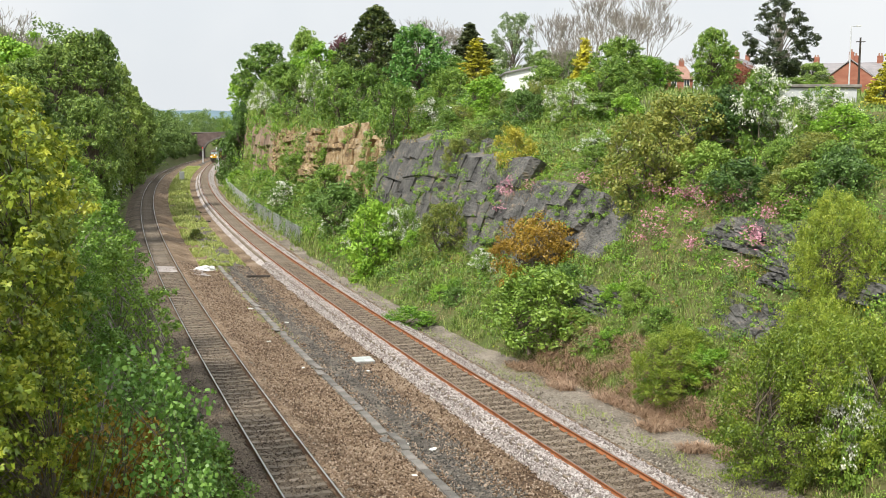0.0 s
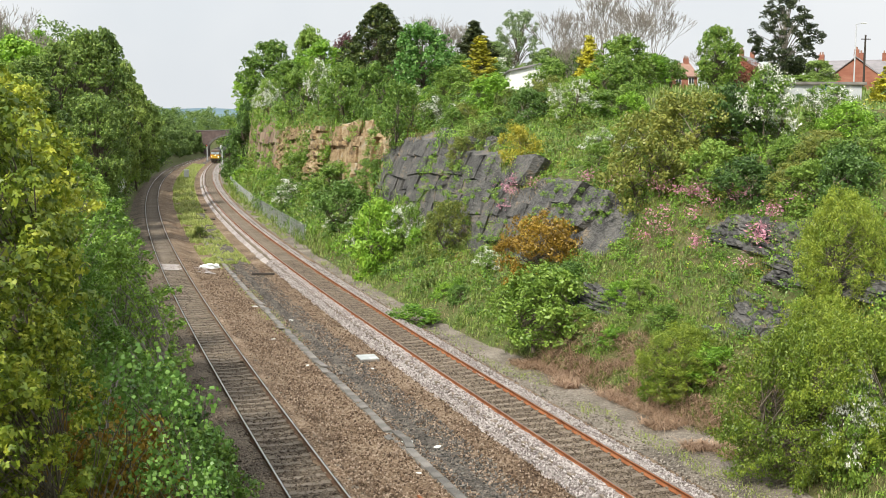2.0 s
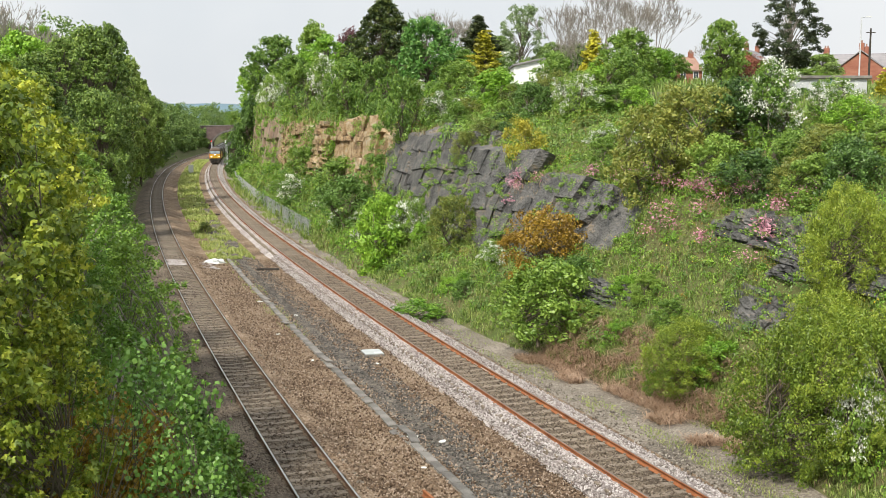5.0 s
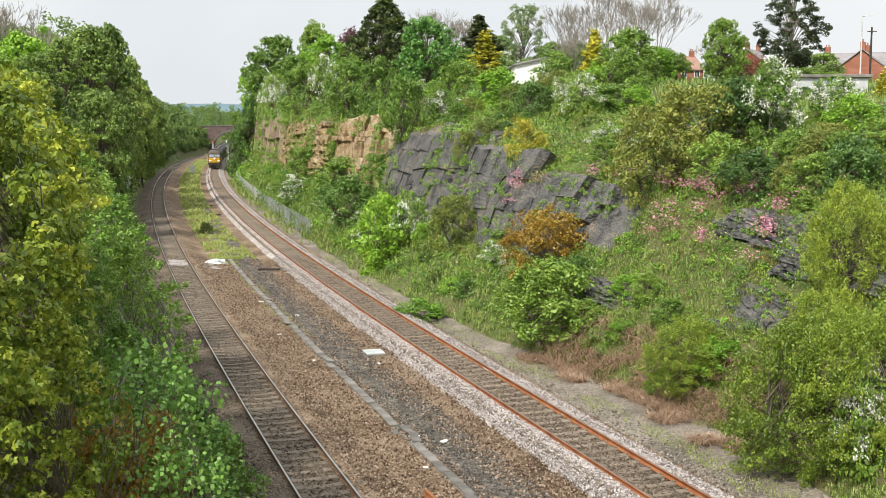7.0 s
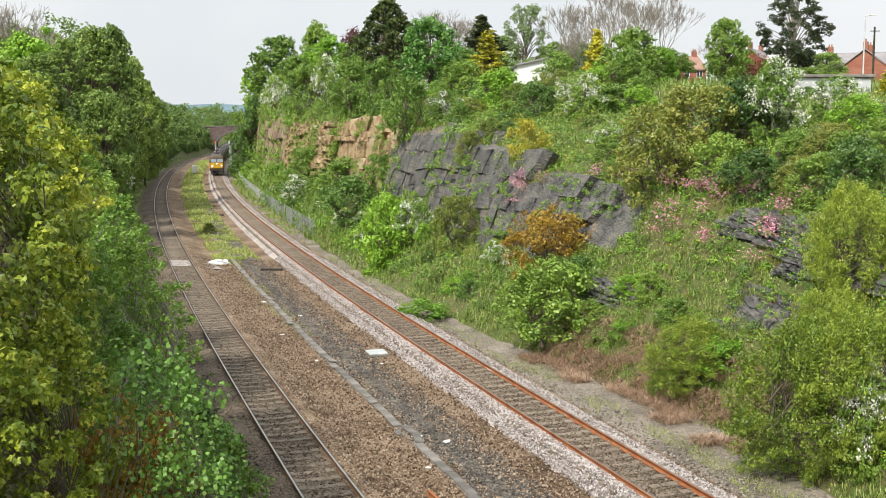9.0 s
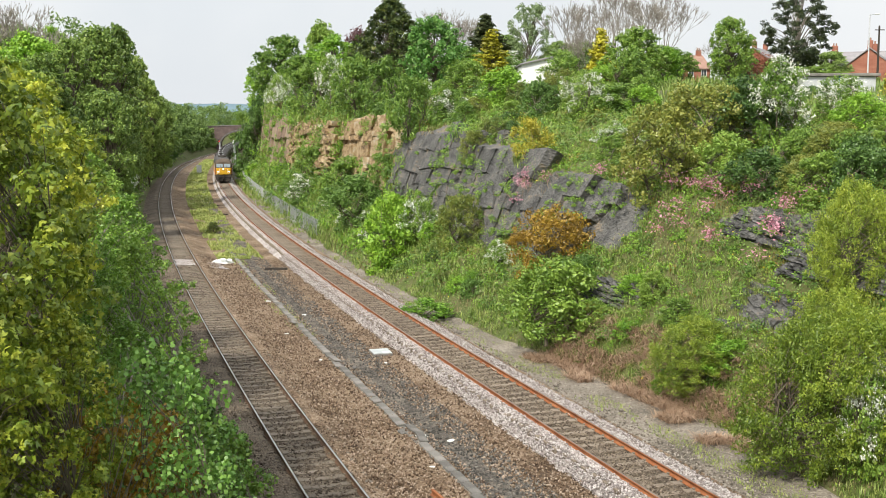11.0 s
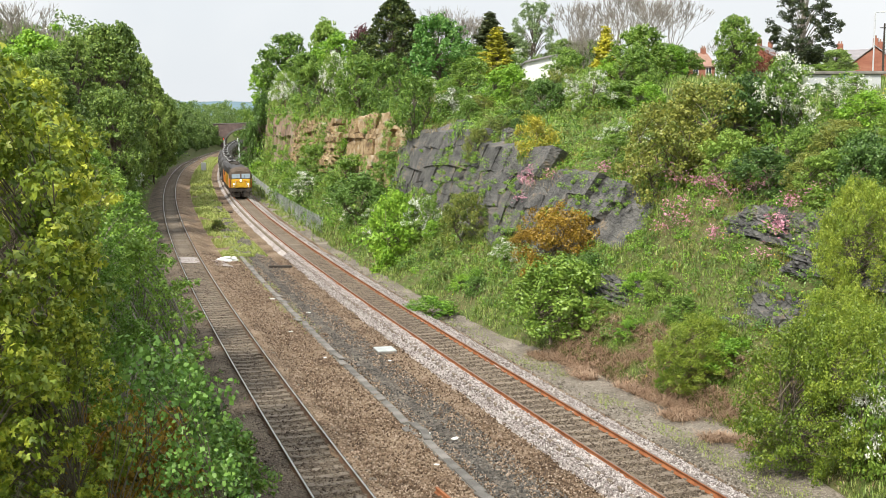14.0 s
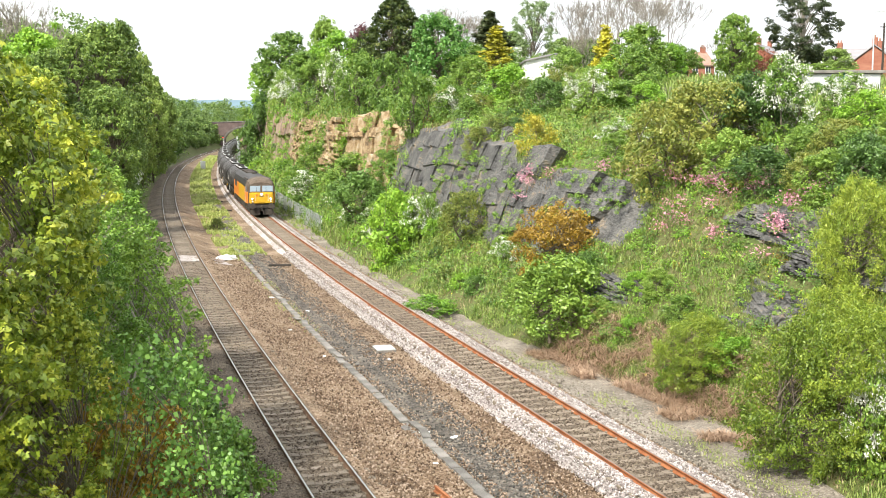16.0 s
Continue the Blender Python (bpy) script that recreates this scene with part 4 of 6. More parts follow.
# saplings near the bridge: kind, x, y, width and height scales
NEAR_LEFT = [
    ("maple", -6.8, 15.5, 0.9, 0.98), ("maple", -8.0, 19.5, 0.9, 0.98), ("maple", -6.3, 12.5, 0.75, 0.8), ("maple", -5.4, 14.2, 0.55, 0.6), ("maple", -9.6, 24.0, 1.1, 1.0),
    ("poplar", -3.9, 14.6, 1.0, 1.15), ("poplar", -3.2, 14.2, 0.9, 0.95), ("poplar", -3.6, 17.0, 0.8, 0.95), ("poplar", -4.4, 17.5, 0.9, 1.05), ("poplar", -2.9, 16.0, 0.8, 0.8),
    ("birch", -7.2, 26.0, 0.9, 0.85), ("birch", -8.6, 30.0, 1.0, 0.95), ("birch", -10.6, 33.0, 1.1, 1.0), ("birch", -11.4, 38.0, 1.0, 0.95),
    ("birch", -6.0, 21.0, 0.8, 0.62), ("birch", -14.0, 42.0, 1.1, 1.05), ("birch", -13.2, 30.0, 1.1, 1.0), ("maple", -12.6, 34.0, 0.9, 1.0),
    ("shrub_bronze", -4.8, 16.2, 0.85, 1.5), ("shrub_green", -3.4, 16.0, 0.8, 0.8), ("shrub_bright", -4.2, 19.0, 0.8, 0.8), ("shrub_green", -5.4, 24.5, 0.9, 0.9),
    ("shrub_dark", -6.6, 28.5, 0.9, 0.9), ("shrub_flower", -5.6, 21.5, 0.7, 0.6), ("shrub_green", -2.7, 14.0, 0.6, 0.6), ("shrub_olive", -20.2, 98.0, 0.45, 0.5), ("shrub_olive", -20.9, 101.0, 0.3, 0.4), ("shrub_bronze", -4.4, 14.9, 0.6, 1.2), ("shrub_bronze", -5.6, 18.4, 0.6, 0.7),
]
for i, (k, x, y, s, sz) in enumerate(NEAR_LEFT):
    plant_at(PX[k][i % len(PX[k])], x, y, s, (i * 71) % 360, sz=sz, sink=0.2)

rnd = random.Random(29)
for i in range(40):
    y = rnd.uniform(22, 62)
    k = rnd.choice(["birch", "birch", "shrub_green", "shrub_bright", "birch"])
    s = rnd.uniform(0.5, 0.8) if k == "birch" else rnd.uniform(0.6, 1.0)
    o = -3.9 - rnd.uniform(0, 3.0) - (0.6 if k == "birch" else 0)
    plant_at(PX[k][i % len(PX[k])], xl(y) + o, y, s * 0.9, rnd.uniform(0, 360), sz=s, sink=0.2)

rnd = random.Random(37)
for i in range(34):
    y = rnd.uniform(300, 398)
    s = rnd.uniform(0.55, 0.85)
    x = xl(y) - 5.5 - rnd.uniform(0, 26)
    FAR.append((x, y, ground_z(x, y) - 0.4, s * 1.2, s))

rnd = random.Random(31)
for i in range(70):
    y = rnd.uniform(425, 640)
    x = -0.16 * y + rnd.uniform(-90, 70)
    s = rnd.uniform(0.7, 1.1)
    FAR.append((x, y, 7.6, s * 1.3, s))

rnd = random.Random(41)
for i in range(90):
    y = rnd.uniform(180, 400)
    x = xl(y) - 4.6 - rnd.uniform(0, 3.5)
    s = rnd.uniform(0.28, 0.45)
    FAR.append((x, y, ground_z(x, y) - 0.3, s, s))
far_wood()

# ---- train ----
M_YEL = plain("warm_yellow_paint", (0.56, 0.33, 0.022), 0.45, spread=0.2)
M_ORANGE = plain("orange_paint", (0.62, 0.20, 0.035), 0.45, spread=0.2)
M_BLACK = plain("sooty_black_paint", (0.035, 0.033, 0.032), 0.6, spread=0.4)
M_ROOF = plain("dusty_brown_roof", (0.105, 0.08, 0.06), 0.75, spread=0.35)
M_UNDER = plain("brake_dust_black", (0.055, 0.047, 0.04), 0.85, spread=0.4)
# cab glass: pale blue base colour stands in for the reflected sky
M_GLASS = plain("cab_glass_sky_in_colour", (0.30, 0.38, 0.46), 0.08, spread=0.05)
M_WHEEL = plain("worn_wheel_steel", (0.12, 0.09, 0.07), 0.5, metal=0.6)
M_TANK = plain("grimy_black_tank", (0.05, 0.047, 0.046), 0.55, spread=0.4, scale=0.7)
M_WALK = plain("grey_grating", (0.24, 0.245, 0.245), 0.7, spread=0.25)
M_ORB = plain("bright_marking_white", (0.75, 0.75, 0.72), 0.5)


def glow_mat(name, c, power):
    m = bpy.data.materials.new(name)
    m.use_nodes = True
    b = m.node_tree.nodes["Principled BSDF"]
    b.inputs["Base Color"].default_value = (*c, 1)
    b.inputs["Emission Color"].default_value = (*c, 1)
    b.inputs["Emission Strength"].default_value = power
    return m


M_LAMP = glow_mat("lit_headlamp", (1.0, 0.93, 0.75), 4.0)
M_TAIL = glow_mat("red_signal_light", (1.0, 0.05, 0.03), 4.0)


def shell(bm, stations, close=True):
    """A skin over cross-sections: rows of (x, [(y, z), ...]) with as many points each."""
    rings = [[bm.verts.new((x, y, z)) for y, z in pts] for x, pts in stations]
    for a, b in zip(rings, rings[1:]):
        n = len(a)
        for i in range(n if close else n - 1):
            bm.faces.new((a[i], a[(i + 1) % n], b[(i + 1) % n], b[i]))
    if close:
        bm.faces.new(rings[0]), bm.faces.new(rings[-1])
    bmesh.ops.recalc_face_normals(bm, faces=bm.faces[:])


def wheelset(parent, x, r=0.53):
    w = part("wheelset", cyled((x, -0.75, r), (x, 0.75, r), 0.09, seg=10), M_UNDER, parent)
    for s in (-1, 1):
        bm = bmesh.new()
        cyl(bm, (x, s * 0.70, r), (x, s * 0.83, r), r, seg=24)
        cyl(bm, (x, s * 0.66, r), (x, s * 0.70, r), r + 0.03, seg=24)
        part("wheel", bm, M_WHEEL, w)


def bogie(parent, x, axles, r=0.53):
    bm = bmesh.new()
    n = max(axles) - min(axles)
    for s in (-1, 1):
        box(bm, x, s * 1.02, r + 0.16, n + 1.1, 0.14, 0.26, 0.04)
        for a in axles:
            box(bm, x + a, s * 1.06, r, 0.34, 0.22, 0.36, 0.04)
            for k in (-1, 1):
                cyl(bm, (x + a + k * 0.3, s * 1.06, r + 0.02), (x + a + k * 0.3, s * 1.06, r + 0.36), 0.085, seg=10)
    box(bm, x, 0, r + 0.2, 0.6, 2.0, 0.24, 0.03)
    b = part("bogie", bm, M_UNDER, parent)
    for a in axles:
        wheelset(b, x + a, r)


def buffers(parent, x, d):
    for s in (-1, 1):
        bm = bmesh.new()
        cyl(bm, (x, s * 0.87, 1.05), (x + d * 0.45, s * 0.87, 1.05), 0.11, seg=14)
        cyl(bm, (x + d * 0.45, s * 0.87, 1.05), (x + d * 0.52, s * 0.87, 1.05), 0.27, seg=20)
        part("buffer", bm, M_UNDER, parent)
    bm = bmesh.new()
    box(bm, x + d * 0.2, 0, 0.98, 0.4, 0.12, 0.2, 0.02)
    box(bm, x + d * 0.38, 0, 0.78, 0.08, 0.1, 0.5, 0.02)
    part("coupling", bm, M_UNDER, parent)


def body_ring(w, z0, z1, zr, n=7):
    """Half-width w; sides from z0 to z1; an arched roof to zr."""
    pts = [(-w, z0), (-w, z1)]
    for i in range(1, n):
        a = math.pi * i / n
        pts.append((-w * math.cos(a) * 0.985, z1 + (zr - z1) * math.sin(a) ** 0.8))
    return pts + [(w, z1), (w, z0)]


def locomotive():
    """Runs towards +x; its front is at x = 9.4, rails at z = 0."""
    t = thing("locomotive", Matrix.Identity(4), "yellow-fronted diesel locomotive in orange and black hauling tank wagons", "locomotive")
    bm = bmesh.new()
    shell(bm, [(-9.0, body_ring(1.36, 1.22, 2.95, 3.78)), (7.2, body_ring(1.36, 1.22, 2.95, 3.78))])
    part("body", bm, M_BLACK, t, "sooty black upper body")
    for s in (-1, 1):
        part("side_panel", boxed(2.4, s * 1.368, 2.0, 8.4, 0.02, 1.5, 0.004), M_YEL, t, "yellow body side panel")
        part("side_panel", boxed(7.2, s * 1.369, 2.0, 2.0, 0.022, 1.5, 0.004), M_ORANGE, t, "orange cab side panel")
        part("cab_cheek", boxed(8.62, s * 1.315, 1.80, 0.82, 0.05, 1.1, 0.02, m=Matrix.Translation((8.62, s * 1.315, 0)) @ Matrix.Rotation(-s * 0.09, 4, "Z") @ Matrix.Translation((-8.62, -s * 1.315, 0))), M_ORANGE, t, "orange cab corner panel")
        part("side_panel", boxed(-5.4, s * 1.368, 2.0, 7.0, 0.02, 1.5, 0.004), M_ORANGE, t, "orange body side panel")
        part("side_window", boxed(7.9, s * 1.372, 2.62, 0.8, 0.03, 0.55, 0.01), M_GLASS, t)
        bm = bmesh.new()
        for k in range(10):
            box(bm, -6.8 + k * 0.26, s * 1.375, 2.55, 0.16, 0.04, 0.7, 0.01)
        part("side_grille", bm, M_UNDER, t)
        bm = bmesh.new()
        for k in range(3):
            cyl(bm, (7.05 + k * 0.0, s * (1.40), 1.3), (7.05, s * 1.40, 2.7), 0.02, seg=8)
        part("handrail", bm, M_ORB, t)
    # cab: raked front, wide face below the windscreens
    bm = bmesh.new()
    shell(bm, [(7.2, body_ring(1.36, 1.22, 2.95, 3.78)), (8.55, body_ring(1.33, 1.22, 2.92, 3.70)), (8.95, body_ring(1.24, 1.22, 2.86, 3.52)), (9.12, body_ring(1.17, 1.22, 2.80, 3.30))])
    part("cab", bm, M_ROOF, t, "dusty dark cab roof dome")
    bm = bmesh.new()
    shell(bm, [(9.02, [(-1.19, 1.24), (-1.19, 2.34), (1.19, 2.34), (1.19, 1.24)]), (9.34, [(-1.12, 1.26), (-1.10, 2.26), (1.10, 2.26), (1.12, 1.26)])])
    bmesh.ops.bevel(bm, geom=bm.edges[:], offset=0.06, segments=2, affect="EDGES")
    face = part("nose", bm, M_YEL, t, "bright yellow nose panel")
    part("nose_door", boxed(9.35, 0, 1.72, 0.03, 0.62, 0.72, 0.012), M_YEL, face)
    for s in (-1, 1):
        part("window_surround", boxed(9.13, s * 0.6, 2.68, 0.05, 1.2, 0.70, 0.02), M_ROOF, t, "dark frame round the windscreen")
        part("windscreen", boxed(9.165, s * 0.59, 2.68, 0.03, 1.0, 0.56, 0.012), M_GLASS, t, "windscreen with a pale sky reflection in its colour")
        part("wiper", boxed(9.19, s * 0.45, 2.62, 0.012, 0.03, 0.4, m=Matrix.Translation((0, 0, 0))), M_UNDER, t)
        w = part("marker_light", cyled((9.32, s * 0.88, 1.70), (9.40, s * 0.88, 1.70), 0.12, seg=14), M_UNDER, t)
        part("lens", cyled((9.40, s * 0.88, 1.72), (9.415, s * 0.88, 1.72), 0.085, seg=14), M_LAMP, w, "lit white marker lens")
        part("tail_light", cyled((9.32, s * 0.88, 1.46), (9.40, s * 0.88, 1.46), 0.08, seg=12), M_ORB, t)
        part("lamp_bracket", boxed(9.37, s * 0.45, 2.1, 0.06, 0.14, 0.18, 0.02), M_ORANGE, t)
    h = part("headlight", cyled((9.28, 0, 2.16), (9.38, 0, 2.16), 0.15, seg=16), M_UNDER, t)
    part("lens", cyled((9.38, 0, 2.16), (9.395, 0, 2.16), 0.11, seg=16), M_LAMP, h, "lit round headlamp")
    part("pillar", boxed(9.15, 0, 2.68, 0.05, 0.12, 0.62, 0.015), M_ROOF, t)
    part("number_panel", boxed(9.365, 0, 1.98, 0.02, 0.5, 0.1, 0.004), M_ROOF, t)
    for s in (-1, 1):
        part("nose_grille", boxed(9.36, s * 0.22, 1.62, 0.03, 0.26, 0.36, 0.01), M_YEL, t)
        part("nose_handrail", cyled((9.40, s * 0.62, 1.5), (9.40, s * 0.62, 2.15), 0.018, seg=8), M_ORB, t)
    for k in range(6):
        part("roof_fan" if k < 4 else "exhaust_port", cyled((-7.2 + k * 1.75, 0, 3.72), (-7.2 + k * 1.75, 0, 3.84), 0.62 if k < 4 else 0.25, seg=20), M_UNDER, t)
    for s in (-1, 1):
        for k in range(5):
            part("roof_vent", boxed(3.5 + k * 0.78, s * 0.95, 3.50, 0.62, 0.5, 0.05, 0.01, m=Matrix.Translation((0, 0, 0.0))), M_UNDER, t)
    part("solebar", boxed(0, 0, 1.12, 18.0, 2.5, 0.3, 0.03), M_UNDER, t)
    part("fuel_tank", boxed(0.2, 0, 0.72, 4.4, 2.3, 0.62, 0.08), M_UNDER, t)
    for e in (-1, 1):
        part("buffer_beam", boxed(e * 9.0, 0, 1.02, 0.35, 2.55, 0.5, 0.04), M_UNDER, t)
        buffers(t, e * 9.15, e)
        bogie(t, e * 5.6, (-2.05, 0, 2.05), 0.57)
        bm = bmesh.new()
        for s in (-1, 1):
            box(bm, e * 9.25, s * 0.62, 0.42, 0.06, 0.95, 0.5, 0.02, m=None)
        part("snow_plough", bm, M_UNDER, t)
        bm = bmesh.new()
        for s in (-1, 1):
            for k in (0.25, 0.4, 0.55):
                cyl(bm, (e * 9.2, s * k, 1.0), (e * 9.32, s * k, 0.45), 0.025, seg=6)
        part("brake_pipe", bm, M_BLACK, t)
    return t


def tank_wagon():
    """A long bogie tank, 16.6 m over the buffers, rails at z = 0."""
    t = thing("tank_wagon", Matrix.Identity(4), "grimy black bogie oil tank wagon with a grey top walkway", "tank wagon", "tank wagons behind the locomotive")
    bm = bmesh.new()
    n, R, zc, half = 28, 1.36, 2.28, 7.7
    prof = [(-half, 0.05), (-half + 0.05, 0.55), (-half + 0.16, 0.95), (-half + 0.36, 1.25), (-half + 0.62, R)]
    prof = prof + [(-x, r) for x, r in reversed(prof)]
    shell(bm, [(x, [(r * math.cos(2 * math.pi * i / n), zc + r * math.sin(2 * math.pi * i / n)) for i in range(n)]) for x, r in prof])
    for f in bm.faces:
        f.smooth = True
    part("barrel", bm, M_TANK, t)
    for k in (-5.2, -2.6, 0, 2.6, 5.2):
        bm = bmesh.new()
        shell(bm, [(x, [((R + 0.018) * math.cos(2 * math.pi * i / n), zc + (R + 0.018) * math.sin(2 * math.pi * i / n)) for i in range(n)]) for x in (k - 0.05, k + 0.05)])
        part("band", bm, M_UNDER, t)
    w = part("walkway", boxed(0, 0, zc + R + 0.14, 11.0, 0.95, 0.05, 0.01), M_WALK, t, "light grey grating walkway on the barrel")
    for k in range(-4, 5):
        part("walkway_bracket", boxed(k * 1.3, 0, zc + R + 0.05, 0.08, 0.9, 0.16), M_UNDER, w)
    for k in range(-3, 4):
        part("hatch" if k else "manlid", cyled((k * 1.7, 0, zc + R), (k * 1.7, 0, zc + R + (0.28 if k else 0.38)), 0.2 if k else 0.38, seg=16), M_BLACK, t)
    for s in (-1, 1):
        part("sole_bar", boxed(0, s * 1.0, 0.98, 16.0, 0.14, 0.24, 0.02), M_UNDER, t)
        bm = bmesh.new()
        for k in (-1, 1):
            cyl(bm, (k * 0.25, s * 1.42, 1.0), (k * 0.25, s * 1.2, zc + R * 0.75), 0.025, seg=6)
        for k in range(8):
            box(bm, 0, s * (1.42 - 0.02 * k), 1.1 + k * 0.27, 0.5, 0.03, 0.03)
        part("ladder", bm, M_WALK, t)
        for k in (-6.2, 6.2):
            part("saddle", boxed(k, s * 0.75, 1.22, 1.1, 0.5, 0.42, 0.05), M_UNDER, t)
        part("marking", boxed(-3.4, s * 1.37, zc, 0.7, 0.02, 0.45), M_ORB, t, "small pale marking plate")
        part("brake_wheel", cyled((5.0, s * 1.1, 0.85), (5.0, s * 1.16, 0.85), 0.22, seg=14), M_YEL, t, "yellow brake hand wheel")
    for e in (-1, 1):
        part("headstock", boxed(e * 7.95, 0, 1.0, 0.2, 2.4, 0.4, 0.03), M_UNDER, t)
        buffers(t, e * 7.85, e)
        bogie(t, e * 5.9, (-0.95, 0.95), 0.48)
    return t


LOCO = locomotive()
WAGON = tank_wagon()
TRAIN = [(LOCO, 9.6)] + [(WAGON if k == 0 else copy_thing(WAGON, Matrix.Identity(4)), 19.4 + 8.35 + 16.75 * k) for k in range(13)]

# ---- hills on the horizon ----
# the blue haze of distance is mixed into the hills' base colour
M_HILL = ramp_mat("wooded_hill_haze_in_colour", [(0.09, 0.15, 0.19), (0.12, 0.19, 0.23), (0.15, 0.23, 0.26)], 0.004, 0.02, 1.0, 0)


def hills():
    n, me = 120, bpy.data.meshes.new("distant_hills")
    xs = np.linspace(-5200, 4200, n)
    top = 95 + 14 * wob(xs, xs * 0, 700, 3) + 5 * wob(xs, xs * 0, 160, 4) + 2 * wob(xs, xs * 0, 50, 4)
    co = np.concatenate([np.stack([xs, 3300 + 0 * xs, -20 + 0 * xs], 1), np.stack([xs, 4200 + 0 * xs, top], 1), np.stack([xs, 4460 + 0 * xs, -20 + 0 * xs], 1)])
    i = np.arange(n - 1)
    fill_mesh(me, co, np.concatenate([np.stack([i, i + 1, i + n + 1, i + n], 1), np.stack([i + n, i + n + 1, i + 2 * n + 1, i + 2 * n], 1)]))
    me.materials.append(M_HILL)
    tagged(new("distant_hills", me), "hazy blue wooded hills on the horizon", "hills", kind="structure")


hills()

# ---- ground cover on the slopes ----


def on_slope(rng, n, keep):
    """Random places on the ground faces for which keep is true, with the face normals."""
    idx = np.where(keep)[0]
    q = G_CO[G_QUADS[idx]]
    nrm = np.cross(q[:, 2] - q[:, 0], q[:, 3] - q[:, 1])
    area = np.linalg.norm(nrm, axis=1)
    nrm = nrm / (area[:, None] + 1e-9)
    near = np.clip(60 / np.maximum(q[:, 0, 1], 30), 0.15, 1.6)
    w = area * near ** 1.6
    pick = rng.choice(len(idx), n, p=w / w.sum())
    a, b = rng.random((n, 1)), rng.random((n, 1))
    c = q[pick]
    p = (c[:, 0] * (1 - a) + c[:, 1] * a) * (1 - b) + (c[:, 3] * (1 - a) + c[:, 2] * a) * b
    return p, nrm[pick], np.clip(p[:, 1:2] / 55, 0.75, 3.5)


def cover():
    rng = np.random.default_rng(5)
    y, z = G_MID[:, 1], G_MID[:, 2]
    right = np.isin(G_ZONE, (2, 3, 4)) & (y > 25) & (y < 245)
    left = np.isin(G_ZONE, (-2, -3, -4)) & (y > 8) & (y < 300)
    top = (G_ZONE == 5) & (y > 25) & (y < 200)
    bracken = (y > 31.5) & (y < 45) & (z < 1.5) & (z > -0.45) & (G_ZONE <= 2) & (G_ZONE >= 1)
    patch = wob(y, z * 1.5, 4.0, 41) + 0.5 * wob(y, z, 1.4, 42)
    soil = right & ~G_ROCK

    def stuff(name, co, fa, mat, label, cat):
        tagged(part(name, cloud_mesh(name, co, fa), mat, None, label), category=cat, kind="stuff")

    c, n, k = on_slope(rng, 16000, soil & ((patch < 0.35) | bracken))
    pk = rng.integers(0, len(c), 220000)
    tall = (0.6 + 0.9 * rng.random(len(c)) ** 2)[pk][:, None]
    p, k = c[pk] + rng.normal(size=(220000, 3)) * [0.13, 0.13, 0.05] * k[pk], k[pk]
    stuff("grass", *blades_at(rng, p, 0.28 * k * tall, 0.015 * k, 1.0), M_GRASS, "long spring grass over the cutting side", "grass")
    p, n, k = on_slope(rng, 150000, (soil & ~bracken & (patch > -0.25)) | (left & (y < 120)))
    p += n * rng.uniform(0.02, 0.30, (len(p), 1)) * k
    nn = n + rng.normal(size=n.shape) * 0.5 + [0, 0, 0.4]
    nn /= np.linalg.norm(nn, axis=1)[:, None]
    stuff("ivy", *leaves_at(rng, p, nn, 0.105 * k[:, 0] * rng.uniform(0.6, 1.4, len(p)), 0.8), M_IVY, "ivy and bramble leaves creeping over slope and rock", "ivy")
    # taller weeds and scrub in clumps, also on the rock ledges
    def clumps(name, nc, n, keep, r, size, aspect, mat, label, cat, stand=0.0):
        c, cn, ck = on_slope(rng, nc, keep)
        pk = rng.integers(0, nc, n)
        grow = (0.5 + rng.random(nc) ** 2)[pk][:, None]
        d = rng.normal(size=(n, 3))
        d /= np.linalg.norm(d, axis=1)[:, None]
        d *= (0.55 + 0.5 * rng.random((n, 1)))
        p = c[pk] + d * np.array([r, r, r * 0.75]) * ck[pk] * grow + cn[pk] * (r * 0.45 * ck[pk] * grow + stand)
        nn = d + cn[pk] * 0.3 + rng.normal(size=d.shape) * 0.35 + [0, 0, 0.25]
        nn /= np.linalg.norm(nn, axis=1)[:, None] + 1e-9
        stuff(name, *leaves_at(rng, p, nn, size * ck[pk][:, 0] * rng.uniform(0.6, 1.3, n), aspect), mat, label, cat)
    ledge = G_ROCK & right & (y < 190) & (wob(y, z * 1.5, 2.6, 88) + 0.4 * wob(y, z, 0.8, 89) > 0.05)
    clumps("weeds", 2400, 120000, soil & (z > 0.2), 0.42, 0.12, 0.5, LEAVES["bright"], "leafy clumps of weeds on the slope", "weeds")
    clumps("ledge_weeds", 700, 36000, ledge, 0.22, 0.085, 0.45, LEAVES["birch"], "clumps of weeds rooted in the rock ledges", "weeds", 0.4)
    clumps("scrub", 900, 50000, soil & (z > 1.2), 0.55, 0.085, 0.5, LEAVES["olive"], "olive scrub sprouting on the slope", "scrub")
    clumps("bramble", 1000, 60000, (soil & (z > 0.6)) | (left & (y > 20) & (y < 120)), 0.6, 0.12, 0.6, LEAVES["hawthorn"], "green bramble mounds on the slope", "bramble")
    clumps("dark_bramble", 420, 42000, soil & (z > 0.4), 0.8, 0.12, 0.6, LEAVES["dark"], "dark green bramble mounds on the slope", "bramble")
    clumps("rust_scrub", 130, 9000, soil & (z > 2) & (y < 90), 0.5, 0.08, 0.5, LEAVES["bronze"], "rusty young shoots on the slope", "scrub")
    # dry straw grass at the ledges
    p, n, k = on_slope(rng, 16000, (right & (wob(y, z, 1.5, 77) > 0.2) & (y < 120)))
